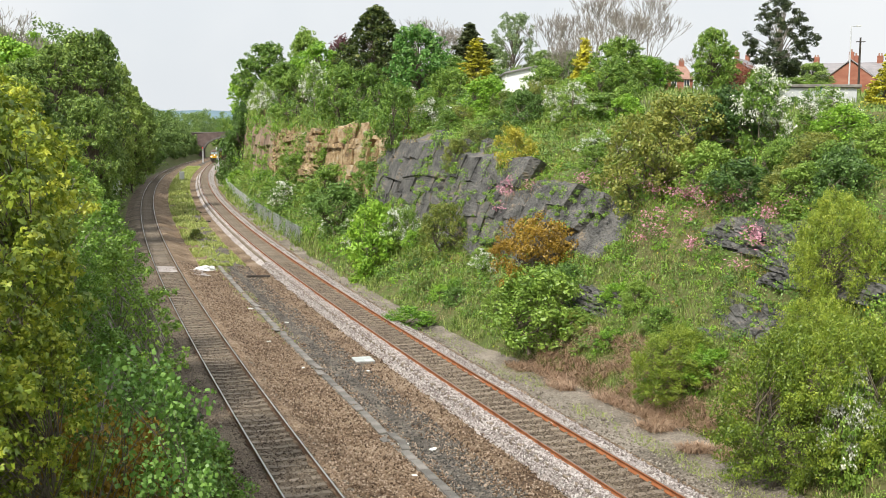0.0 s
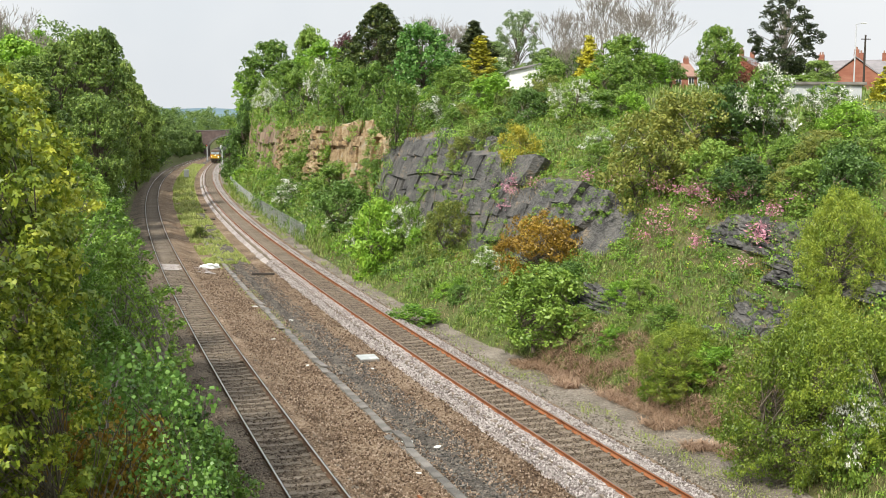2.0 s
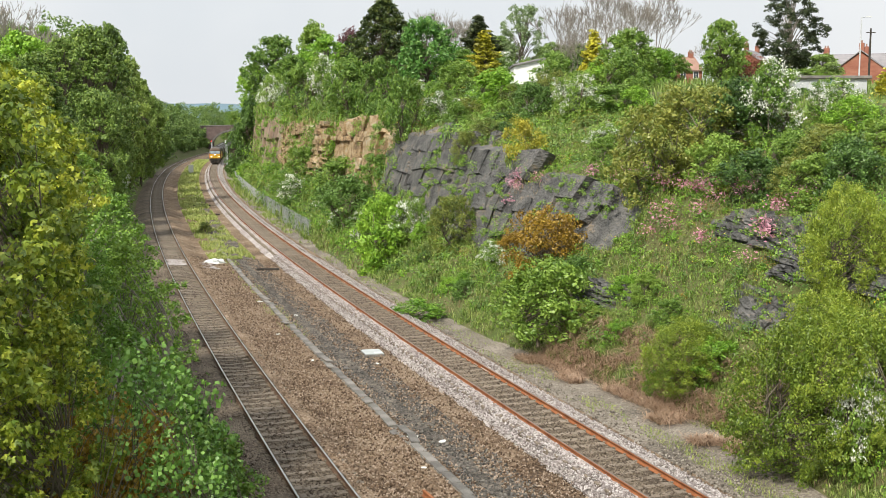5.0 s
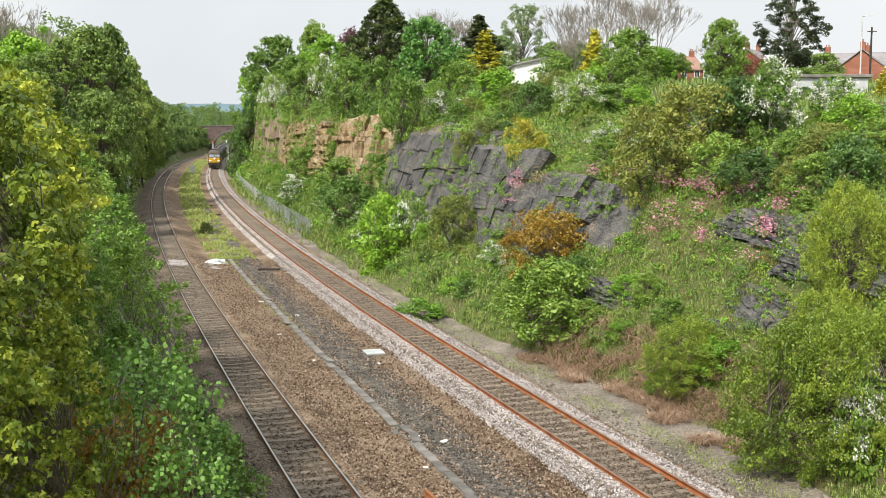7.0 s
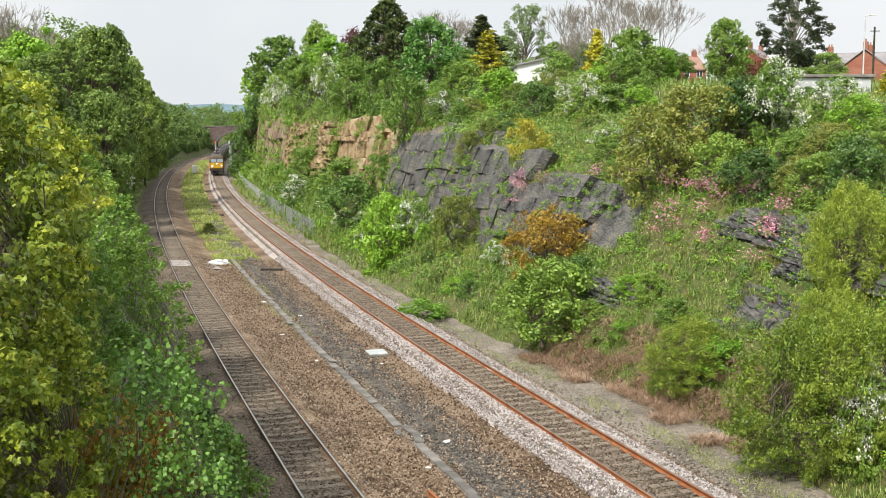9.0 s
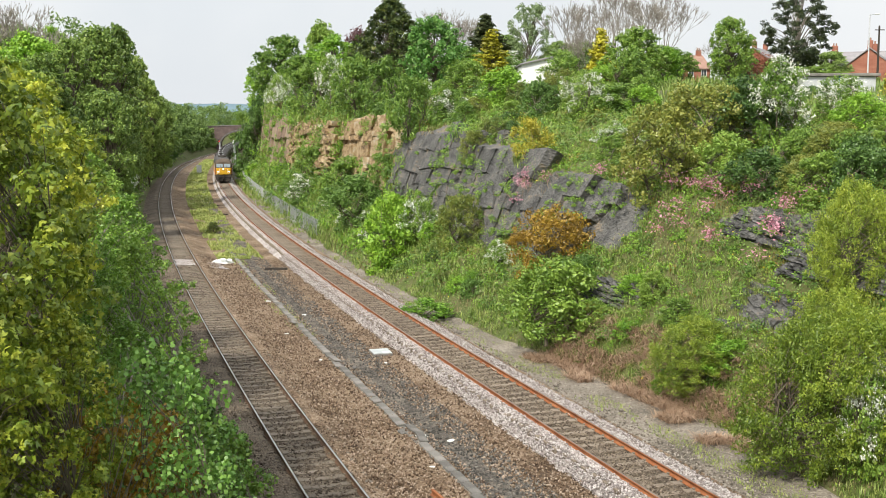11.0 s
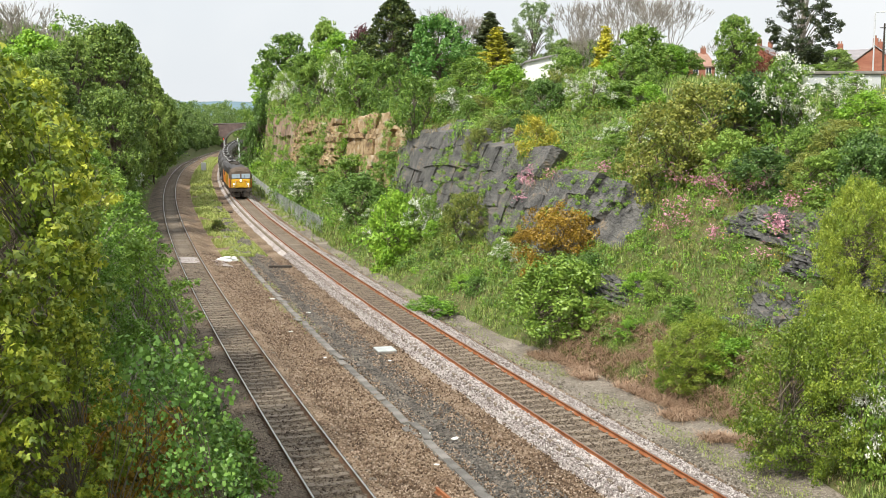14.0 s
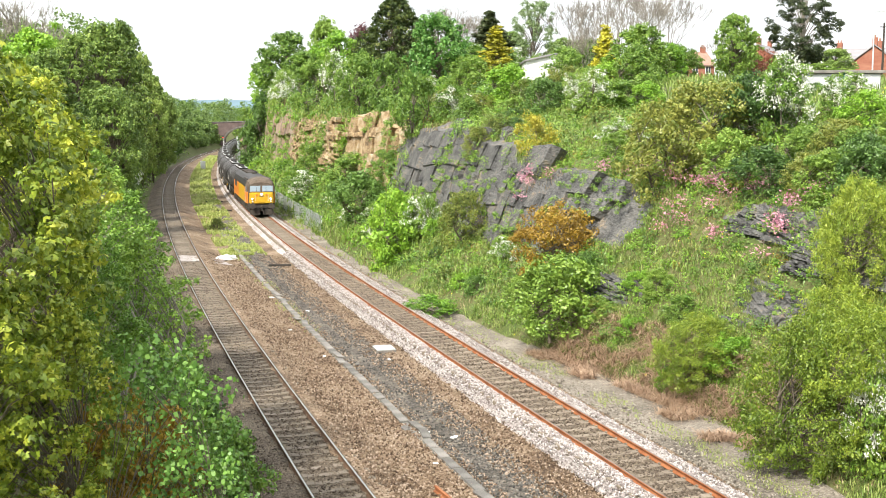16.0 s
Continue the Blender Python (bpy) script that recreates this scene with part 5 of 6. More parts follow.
    stuff("dry_grass", *blades_at(rng, p, 0.26 * k, 0.012 * k, 1.1), M_STRAW, "pale dry grass hanging from the ledges", "grass")
    # dead bracken at the foot of the slope
    p, n, k = on_slope(rng, 20000, bracken & (wob(y, z * 3, 1.6, 51) > -0.45))
    stuff("dead_bracken", *blades_at(rng, p, 0.42 * k, 0.02 * k, 2.4), M_FERN, "flattened brown dead bracken at the slope foot", "bracken")
    # flowers
    c, cn, ck = on_slope(rng, 46, right & (y > 38) & (y < 60) & (z > 4.2) & (z < 6.9) & (wob(y, z, 2.5, 61) > 0.0))
    pk = rng.integers(0, len(c), 2600)
    off = rng.normal(size=(2600, 3)) * [0.2, 0.2, 0.14]
    p = c[pk] + off + cn[pk] * 0.5 + [0, 0, 0.15]
    stuff("valerian", *leaves_at(rng, p, rng.normal(size=off.shape) + [0, 0, 0.8], 0.065 * np.ones(len(p)), 0.9), M_PINK, "pink valerian flowers on the rock ledges", "flowers")
    p, n, k = on_slope(rng, 260, soil & (y < 90) & (patch > 0.1))
    stuff("dandelion", *leaves_at(rng, p + n * 0.3, n + rng.normal(size=n.shape) * 0.3, 0.085 * k[:, 0], 0.9), M_YELLOW, "scattered yellow flowers in the grass", "flowers")
    # grass on the plateau and the left bank
    p, n, k = on_slope(rng, 40000, top)
    stuff("meadow_grass", *blades_at(rng, p, 0.45 * k, 0.02 * k, 0.7), M_GRASS, "rough grass along the top of the cutting", "grass")
    p, n, k = on_slope(rng, 60000, left)
    stuff("bank_undergrowth", *leaves_at(rng, p + n * rng.uniform(0, 0.5, (len(p), 1)), n + rng.normal(size=n.shape) * 0.6, 0.12 * k[:, 0] * rng.uniform(0.6, 1.4, len(p)), 0.7), LEAVES["hawthorn"], "leafy undergrowth on the wooded bank", "undergrowth")

    # grass between the tracks and along the cess
    def flat_grass(name, n, off, ys, h, mat, dens, label):
        y = ys[0] + (ys[1] - ys[0]) * rng.random(n) ** 1.4
        o = rng.uniform(off[0], off[1], n)
        keep = wob(y, o * 2, 2.2, 71) + 0.6 * wob(y, o * 3, 0.6, 72) > dens
        y, o = y[keep], o[keep]
        p = np.stack([xr(y) + o, y, np.full(len(y), -0.5)], 1)
        kk = np.clip(y / 60, 0.8, 3)[:, None]
        stuff(name, *blades_at(rng, p, h * kk, 0.012 * kk, 1.0), mat, label, "grass")
    flat_grass("verge_grass", 62000, (-6.0, -2.7), (79, 300), 0.18, M_VERGE, -0.15, "yellow-green grass growing between the two tracks")
    flat_grass("cess_grass", 16000, (2.3, 3.9), (26, 190), 0.16, M_VERGE, 0.1, "thin grass along the ballast edge")
    flat_grass("gravel_weeds", 6000, (2.6, 5.6), (26, 46), 0.15, M_VERGE, 0.35, "sparse weeds in the gravel")
    flat_grass("trough_grass", 2500, (-5.2, -4.2), (50, 80), 0.14, M_VERGE, 0.45, "grass tufts along the cable trough")


M_STRAW = leaf_mat("straw", (0.20, 0.15, 0.075), (0.34, 0.26, 0.14), (0.46, 0.38, 0.24))
M_VERGE = leaf_mat("verge_grass", (0.16, 0.22, 0.035), (0.28, 0.36, 0.06), (0.44, 0.45, 0.14))
cover()


def loose_stones():
    rng = np.random.default_rng(9)
    oc = np.array([(1, 0, 0), (-1, 0, 0), (0, 1, 0), (0, -1, 0), (0, 0, 1), (0, 0, -1)], float)
    of = np.array([(0, 2, 4), (2, 1, 4), (1, 3, 4), (3, 0, 4), (2, 0, 5), (1, 2, 5), (3, 1, 5), (0, 3, 5)])
    for name, n, fx, lo, hi, zf, mat, label in (
            ("loose_ballast", 12000, xr, -1.66, -0.82, lambda o: np.interp(-o, [0.8, 1.2, 1.75], [-0.125, -0.14, -0.44]), M_STONEP, "pale pink ballast stones"),
            ("loose_ballast", 12000, xr, 0.82, 2.05, lambda o: np.interp(o, [0.8, 1.3, 2.0], [-0.125, -0.14, -0.45]), M_STONEP, "pale pink ballast stones"),
            ("loose_stones", 20000, xl, 0.82, 4.6, lambda o: np.interp(o, [0.8, 1.4, 2.6], [-0.125, -0.15, -0.46]), M_STONEB, "brown ballast stones"),
            ("loose_stones", 12000, xl, -2.4, 0.72, lambda o: np.where(o > -0.8, -0.175, np.interp(-o, [0.8, 1.4, 2.4], [-0.125, -0.15, -0.44])), M_STONED, "dark oily ballast stones"),
            ("loose_stones", 10000, xr, -3.6, -1.5, lambda o: o * 0 - 0.45, M_STONEB, "brown ballast stones"),
            ("loose_stones", 8000, xr, -4.5, -2.6, lambda o: o * 0 - 0.45, M_STONEC, "dark cinder stones"),
            ("loose_stones", 11000, xr, 1.9, 5.2, lambda o: o * 0 - 0.485, M_STONEG, "grey-brown gravel beside the slope foot"),
            ("loose_stones", 7000, xr, -0.7, 0.7, lambda o: o * 0 - 0.175, M_STONED, "dull brown stones between rails")):
        y = 23 + 56 * rng.random(n) ** 1.6
        o = rng.uniform(lo, hi, n)
        s = rng.uniform(0.018, 0.04, n)
        c = np.stack([fx(y) + o, y, zf(o) + s * 0.3], 1)
        m = rng.normal(size=(n, 3, 3)) * 0.35 + np.eye(3)
        co = c[:, None, :] + np.einsum("nij,kj->nki", m, oc) * s[:, None, None]
        fa = (np.arange(n)[:, None, None] * 6 + of[None]).reshape(-1, 3)
        tagged(part(name, cloud_mesh(name, co.reshape(-1, 3), fa), mat, None, "loose " + label), category="stones", kind="stuff")


def stone_mat(name, cols):
    return ramp_mat(name, cols, 3, 30, 0.9, 0.2, 0.01, island=1.1)


M_STONEP = stone_mat("pale_stone", [(0.17, 0.145, 0.137), (0.31, 0.275, 0.262), (0.48, 0.45, 0.435)])
M_STONEG = stone_mat("grey_brown_stone", [(0.09, 0.076, 0.062), (0.19, 0.165, 0.135), (0.35, 0.32, 0.28)])
M_STONEB = stone_mat("brown_stone", [(0.07, 0.045, 0.028), (0.18, 0.122, 0.078), (0.36, 0.285, 0.22)])
M_STONEC = stone_mat("cinder_stone", [(0.045, 0.043, 0.04), (0.095, 0.09, 0.082), (0.18, 0.168, 0.15)])
M_STONED = stone_mat("dark_stone", [(0.08, 0.062, 0.048), (0.135, 0.107, 0.08), (0.22, 0.18, 0.14)])
loose_stones()

# ---- jointed blocks of the rock faces ----
def block_meshes(rng, mat, rough, chip):
    shapes = []
    for k in range(9):
        bm = bmesh.new()
        bmesh.ops.create_cube(bm, size=1.0)
        lean = rng.uniform(-0.14, 0.14, 4)
        for v in bm.verts:
            v.co.x += (lean[0] if v.co.x > 0 else lean[1]) * (1 if v.co.z > 0 else -1)
            v.co.z += (lean[2] if v.co.z > 0 else lean[3]) * 0.6 * (1 if v.co.x > 0 else -1)
        bmesh.ops.subdivide_edges(bm, edges=bm.edges[:], cuts=1, use_grid_fill=True)
        for v in bm.verts:
            v.co += Vector(rng.uniform(-1, 1, 3)) * rough * Vector((1, 0.6, 1))[1 if abs(v.co.y) > 0.4 else 0]
            if v.co.y > 0.3 and abs(v.co.x) > 0.3 and abs(v.co.z) > 0.3 and rng.random() < 0.35:
                v.co -= Vector((v.co.x * chip, chip * 0.5, v.co.z * chip))
        me = bpy.data.meshes.new("rock_block")
        bm.to_mesh(me)
        bm.free()
        me.materials.append(mat)
        shapes.append(me)
    return shapes


def rock_face(seed, mat, y0, y1, z0, z1, high, long, proud, dip, label, rough=0.07, lean=1.0, chip=0.16, fit=0.985):
    """Courses of blocks laid along the cutting side wherever the rock is bare."""
    rng = np.random.default_rng(seed)
    face = thing("rock_face", Matrix.Identity(4), label, "rock face", kind="structure")
    shapes = block_meshes(rng, mat, rough, chip)
    z, count = z0, 0
    while z < z1:
        h = rng.uniform(*high)
        y, shift = y0 + rng.uniform(-1, 0), rng.uniform(0, proud * 0.7)
        while y < y1:
            l = rng.uniform(*long)
            ym = y + l / 2
            zm = z + h / 2 + dip * (ym - (y0 + y1) / 2) + 0.35 * float(wob(ym, z, 5, seed))
            y += l * 0.93
            edge = 0.3 * float(wob(ym, zm, 2.2, 3)) + 0.08
            if float(rock_cover(ym, zm)) + edge < 0.1 or rng.random() < 0.04 or count >= 290:
                continue
            R = side_right(ym)
            off = float(np.interp(zm, [R[1][1], R[2][1], R[3][1], R[4][1]], [R[1][0], R[2][0], R[3][0], R[4][0]]))
            sl = float(xr(ym + 0.5) - xr(ym - 0.5))
            out = shift + rng.uniform(0, proud) + 0.25 * float(wob(ym, zm, 4.5, seed + 2)) - 0.42
            n = math.hypot(1, sl)
            rake = math.degrees(math.atan2(float(R[3][0] - R[2][0]), float(R[3][1] - R[2][1])))
            ob = new("rock_block", shapes[rng.integers(0, 9)])
            ob.parent = face
            ob.matrix_basis = pose(float(xr(ym)) + off - out / n, ym + out * sl / n, zm, rake * lean + rng.uniform(-2, 2), -math.degrees(dip) + rng.uniform(-1.5, 1.5), math.degrees(math.atan2(1, sl)) + rng.uniform(-2.5, 2.5)) @ Matrix.Diagonal((l * fit, 1.0, h * (fit + 0.01), 1))
            count += 1
        z += h * 0.94
    return face


rock_face(3, M_SLATE, 46.5, 83, 1.6, 10.0, (0.3, 1.9), (0.9, 4.6), 0.08, -0.02, "dark grey slaty rock face with flat jointed blocks", 0.06, 1.0, 0.06, 1.06)
rock_face(5, M_SLATE, 31, 46.4, 1.4, 7.0, (0.14, 0.4), (0.6, 1.7), 0.14, 0.03, "thin-bedded grey slate outcrops among grass", 0.06, 0.4)
rock_face(7, M_SAND, 84.5, 107, 3.6, 10.6, (0.25, 1.4), (0.8, 3.2), 0.3, -0.01, "yellow sandstone crag in thick cracked beds", 0.07, 0.4, 0.12, 1.0)
rock_face(9, M_SAND, 107.2, 141, 3.4, 11.4, (0.22, 0.6), (1.2, 3.4), 0.5, -0.01, "thin-bedded brown and yellow sandstone face", 0.06, 0.4)
rock_face(11, M_RED, 141.5, 214, 1.6, 13.0, (1.2, 2.6), (1.6, 3.8), 0.4, 0.0, "reddish-brown weathered rock face", 0.06, 0.8)

# ---- palisade fence at the foot of the rocks ----


def fence_bits():
    bm = bmesh.new()
    v = [bm.verts.new(p) for p in ((-0.034, 0, 0), (0, 0.012, 0), (0.034, 0, 0), (0.034, 0, 1.62), (0.0, 0.012, 1.75), (-0.034, 0, 1.62))]
    bm.faces.new((v[0], v[1], v[4], v[5])), bm.faces.new((v[1], v[2], v[3], v[4]))
    r = bmesh.ops.solidify(bm, geom=bm.faces[:], thickness=0.004)
    pale = bpy.data.meshes.new("pale")
    bm.to_mesh(pale)
    bm.free()
    pale.materials.append(M_GALV)
    return pale


def fence(y0, y1, label, parts=True):
    t = thing("palisade_fence", Matrix.Identity(4), label, "fence", "palisade fence sections")
    pale = fence_bits()
    fx = lambda y: xr(y) + 3.55
    for z in (0.35, 1.35):
        part("fence_rail", sweep(fx, z - 0.45, [(0.02, -0.03), (0.06, -0.03), (0.06, 0.03), (0.02, 0.03)], np.arange(y0, y1, 0.9)), M_GALV, t)
    y, bm, n = y0, bmesh.new(), 0
    while y < y1:
        sl = fx(y + 0.5) - fx(y - 0.5)
        m = pose(fx(y), y, -0.45 + 0.03 * math.sin(y * 5), 0, 1.0 * math.sin(y * 3.7), 90 + math.degrees(math.atan(-sl)))
        if parts:
            ob = new("pale", pale)
            ob.parent, ob.matrix_basis = t, m
        else:
            box(bm, 0, 0, 0.85, 0.068, 0.012, 1.75, m=m)
        if n % 18 == 0:
            part("fence_post", boxed(fx(y) + 0.09, y, 0.35, 0.06, 0.1, 1.75, 0.008), M_GALV, t)
        n += 1
        y += 0.155
    if parts:
        bm.free()
    else:
        tagged(part("far_pales", bm, M_GALV, t), kind="stuff")
    return t


f = fence(93.0, 110.0, "galvanised steel palisade fence section with a leaning end brace")
part("brace", cyled((xr(92.6) + 3.7, 92.6, -0.45), (xr(95.0) + 3.62, 95.0, 1.2), 0.04, seg=8), M_GALV, f)
fence(111.5, 135.0, "galvanised steel palisade fence beside the ballast")
fence(136.5, 190.0, "galvanised steel palisade fence in the distance", False)


# ---- small lineside things ----
M_PLASTIC = plain("weathered_white_plate", (0.62, 0.64, 0.62), 0.5, spread=0.15)
M_GREY = plain("light_grey_paint", (0.55, 0.57, 0.57), 0.5, spread=0.12)
M_DARKWOOD = plain("old_dark_timber", (0.045, 0.038, 0.032), 0.9, spread=0.4)

c = thing("access_cover", pose(-2.5, 46.0, -0.49, 0, 0, 16) @ Matrix.Scale(0.84, 4), "pale grey raised access cover lying on the ballast", "access cover")
part("frame", boxed(0, 0, 0.06, 0.98, 1.2, 0.12, 0.02), M_CONC, c)
part("lid", boxed(0, 0, 0.14, 0.94, 1.15, 0.045, 0.012), plain("dull_grey_lid", (0.38, 0.41, 0.41), 0.6, spread=0.2), c, "dull pale grey flat lid")
part("sticker", boxed(0.2, -0.35, 0.165, 0.34, 0.3, 0.004), M_PLASTIC, c, "white sticker")

c = thing("equipment_cabinet", pose(xr(216.0) - 4.3, 216.0, -0.5, 0, 0, 12), "light grey lineside equipment cabinet in the grass", "cabinet")
part("plinth", boxed(0, 0, 0.1, 1.05, 0.7, 0.2, 0.02), M_CONC, c)
part("body", boxed(0, 0, 1.0, 0.95, 0.6, 1.6, 0.03), M_GREY, c)
part("door", boxed(0, -0.31, 1.0, 0.82, 0.03, 1.4, 0.01), M_GREY, c)
part("roof", boxed(0, 0, 1.83, 1.05, 0.72, 0.07, 0.02), M_GREY, c)

# a burst sack of white salt with its spill
t = thing("white_sack", pose(-15.2, 76.6, -0.46, 0, 0, 20) @ Matrix.Scale(0.85, 4), "burst white sacks slumped beside the track", "sack")
for k, (dx, dy, s) in enumerate(((0, 0, 1), (0.55, 0.25, 0.8), (-0.45, 0.3, 0.7))):
    bm = bmesh.new()
    bmesh.ops.create_icosphere(bm, subdivisions=3, radius=0.5 * s)
    for v in bm.verts:
        n = noise.noise(v.co * 3 + Vector((k * 7, 0, 0)))
        v.co = Vector((v.co.x * 1.15, v.co.y * 0.9, max(-0.05, v.co.z * 0.75))) * (1 + 0.45 * n + 0.25 * noise.noise(v.co * 9)) + Vector((dx, dy, 0.02))
    part("sack", bm, M_PLASTIC, t)
strip("pale_ballast_patch", xl, -1.3, 2.6, -0.135, -0.40, np.arange(73.2, 76.4, 0.2), M_PALE, "patch of fresh pale ballast across the main track", 90, 0.2)
strip("pale_ballast_patch", xl, -0.70, 0.70, -0.15, -0.15, np.arange(73.2, 76.4, 0.2), M_PALE, "patch of fresh pale ballast across the main track", 95, 0.02)


def stub(x, y, turn, n, label):
    t = thing("scrap_rail", pose(x, y, -0.47, 0, 0, turn), label, "scrap rail")
    bm = bmesh.new()
    shell(bm, [(s, [(a, b + 0.16) for a, b in RAIL]) for s in (-n / 2, n / 2)])
    part("rail_length", bm, M_RUST, t)


stub(0.1, 27.3, 112, 1.6, "short rusty length of scrap rail lying on ballast")
rnd = random.Random(6)
for x, y, l, w in ((-10.9, 73.0, 1.5, 0.3), (xr(131) - 3.4, 131.0, 2.0, 0.35), (xr(118) - 3.2, 118.0, 2.2, 0.35), (xr(160) - 3.6, 160.0, 2.4, 0.4)):
    t = thing("timber_baulk", pose(x, y, -0.44, 0, 0, rnd.uniform(-8, 8)), "old dark timber baulk lying between the tracks", "timber", "old timbers between the tracks")
    part("baulk", boxed(0, 0, 0.06, l, w, 0.14, 0.02), M_DARKWOOD, t)
bits = ((-0.55, 33.4, 0.30), (0.35, 32.9, 0.22), (-1.2, 33.9, 0.34), (-6.9, 55.4, 0.2), (-7.1, 50.3, 0.16), (-3.4, 43.1, 0.25), (-2.2, 44.0, 0.14), (-0.2, 30.3, 0.14), (1.0, 29.2, 0.12), (-4.9, 44.6, 0.15), (-9.4, 59.8, 0.24), (2.4, 27.2, 0.1))
for k, (x, y, s) in enumerate(bits):
    bm = bmesh.new()
    bmesh.ops.create_icosphere(bm, subdivisions=2, radius=s / 2)
    for v in bm.verts:
        v.co = Vector((v.co.x * 1.4, v.co.y * 0.8, v.co.z * 0.3)) * (1 + 0.5 * noise.noise(v.co * 9 + Vector((k, 0, 0))))
    ob = part("litter", bm, M_PLASTIC if k % 3 != 2 else M_CONC, None)
    ob.matrix_basis = pose(x, y, -0.43, 0, 0, k * 50)
    tagged(ob, "crumpled scrap of pale litter on the ballast", "litter", "litter on the ballast")


def signal(x, y, h, lens, label):
    t = thing("railway_signal", pose(x, y, -0.5), label, "signal")
    part("post", cyled((0, 0, 0), (0, 0, h), 0.08, seg=12), M_GALV, t)
    part("head", boxed(0, -0.1, h + 0.3, 0.4, 0.25, 0.8, 0.05), M_BLACK if lens else M_GREY, t)
    part("ladder", boxed(0.2, 0.12, h / 2, 0.2, 0.04, h, 0.01), M_GALV, t)
    part("base", boxed(0, 0, 0.15, 0.7, 0.7, 0.3, 0.03), M_CONC, t)
    if lens:
        part("lens", cyled((0, -0.24, h + 0.1), (0, -0.26, h + 0.1), 0.12, seg=14), M_TAIL, t, "lit red lens")


signal(-66.5, 335.0, 4.6, True, "railway signal showing a red light before the bridge")
signal(xr(240.0) + 2.7, 240.0, 5.6, False, "pale grey signal post beside the near track")

# ---- bare trees ----


def bare_tree(name, seed, h, spread, label, lean=0.0):
    rnd = random.Random(seed)
    segs = []

    def grow(p, d, length, r, depth):
        steps = 3
        for _ in range(steps):
            q = p + d * length / steps
            segs.append((p.copy(), q.copy(), r, r * 0.82))
            p, r = q, r * 0.82
            d = (d + Vector((rnd.gauss(0, 0.10), rnd.gauss(0, 0.10), rnd.gauss(0.03, 0.06)))).normalized()
        if depth == 0:
            return
        for k in range(rnd.choice((3, 3, 3))):
            a = rnd.uniform(0, 2 * math.pi)
            s = spread * rnd.uniform(0.6, 1.2)
            nd = (d + Vector((math.cos(a) * s, math.sin(a) * s, rnd.uniform(-0.05, 0.25)))).normalized()
            grow(p, nd, length * rnd.uniform(0.62, 0.85), max(0.022, r * 0.66), depth - 1)
    for k in range(3):
        a = k * 2.1 + rnd.random()
        grow(Vector((0.3 * math.cos(a), 0.3 * math.sin(a), 0)), Vector((0.25 * math.cos(a) + lean, 0.25 * math.sin(a), 1)).normalized(), h * 0.27, h * 0.016, 5)
    t = thing(name, Matrix.Identity(4), label, "tree")
    part("trunk", tubes([g for g in segs if g[2] > 0.05], 6), M_PALEBARK, t)
    part("crown", tubes([g for g in segs if g[2] <= 0.05], 3), M_PALEBARK, t, "fine bare twigs")
    return t


PX["bare"] = [bare_tree("bare_tree", 3, 13, 0.42, "leafless many-stemmed tree with fine grey branches"), bare_tree("bare_tree", 8, 11, 0.5, "leafless spreading tree with fine grey twigs")]
for k, x, y, s in ((0, 22.0, 140.0, 1.15), (1, 17.0, 142.0, 1.05), (0, 30.0, 150.0, 1.15), (1, 25.5, 136.0, 1.0), (1, 0.5, 170.0, 1.2), (0, 3.5, 172.0, 0.95), (1, -45.5, 120.0, 1.3), (0, -42.5, 122.0, 1.05), (1, 12.5, 98.0, 0.55), (0, 15.0, 99.0, 0.6), (1, 45.0, 175.0, 0.8)):
    plant_at(PX["bare"][k], x, y, s, x * 37 % 360, sink=0.3)

# ---- buildings on the plateau ----
M_REDBRICK = ramp_mat("red_brick", [(0.20, 0.075, 0.048), (0.27, 0.11, 0.075), (0.33, 0.16, 0.11)], 0.6, 14, 0.9, 0.3, 0.01, stretch=(1, 1, 3))
M_SLATEROOF = ramp_mat("grey_roof_slate", [(0.16, 0.155, 0.165), (0.22, 0.21, 0.22), (0.28, 0.265, 0.27)], 0.8, 12, 0.7, 0.3, 0.01, stretch=(1, 1, 4))
M_TILEROOF = ramp_mat("brown_roof_tile", [(0.20, 0.12, 0.09), (0.28, 0.17, 0.13), (0.34, 0.22, 0.17)], 0.8, 12, 0.8, 0.3, 0.01, stretch=(1, 1, 4))
M_WHITEWALL = plain("white_render", (0.80, 0.80, 0.78), 0.85, spread=0.06)
M_FRAME = plain("white_window_frame", (0.78, 0.78, 0.76), 0.5, spread=0.05)
M_PANE = plain("window_glass", (0.05, 0.06, 0.07), 0.05, spread=0.1)


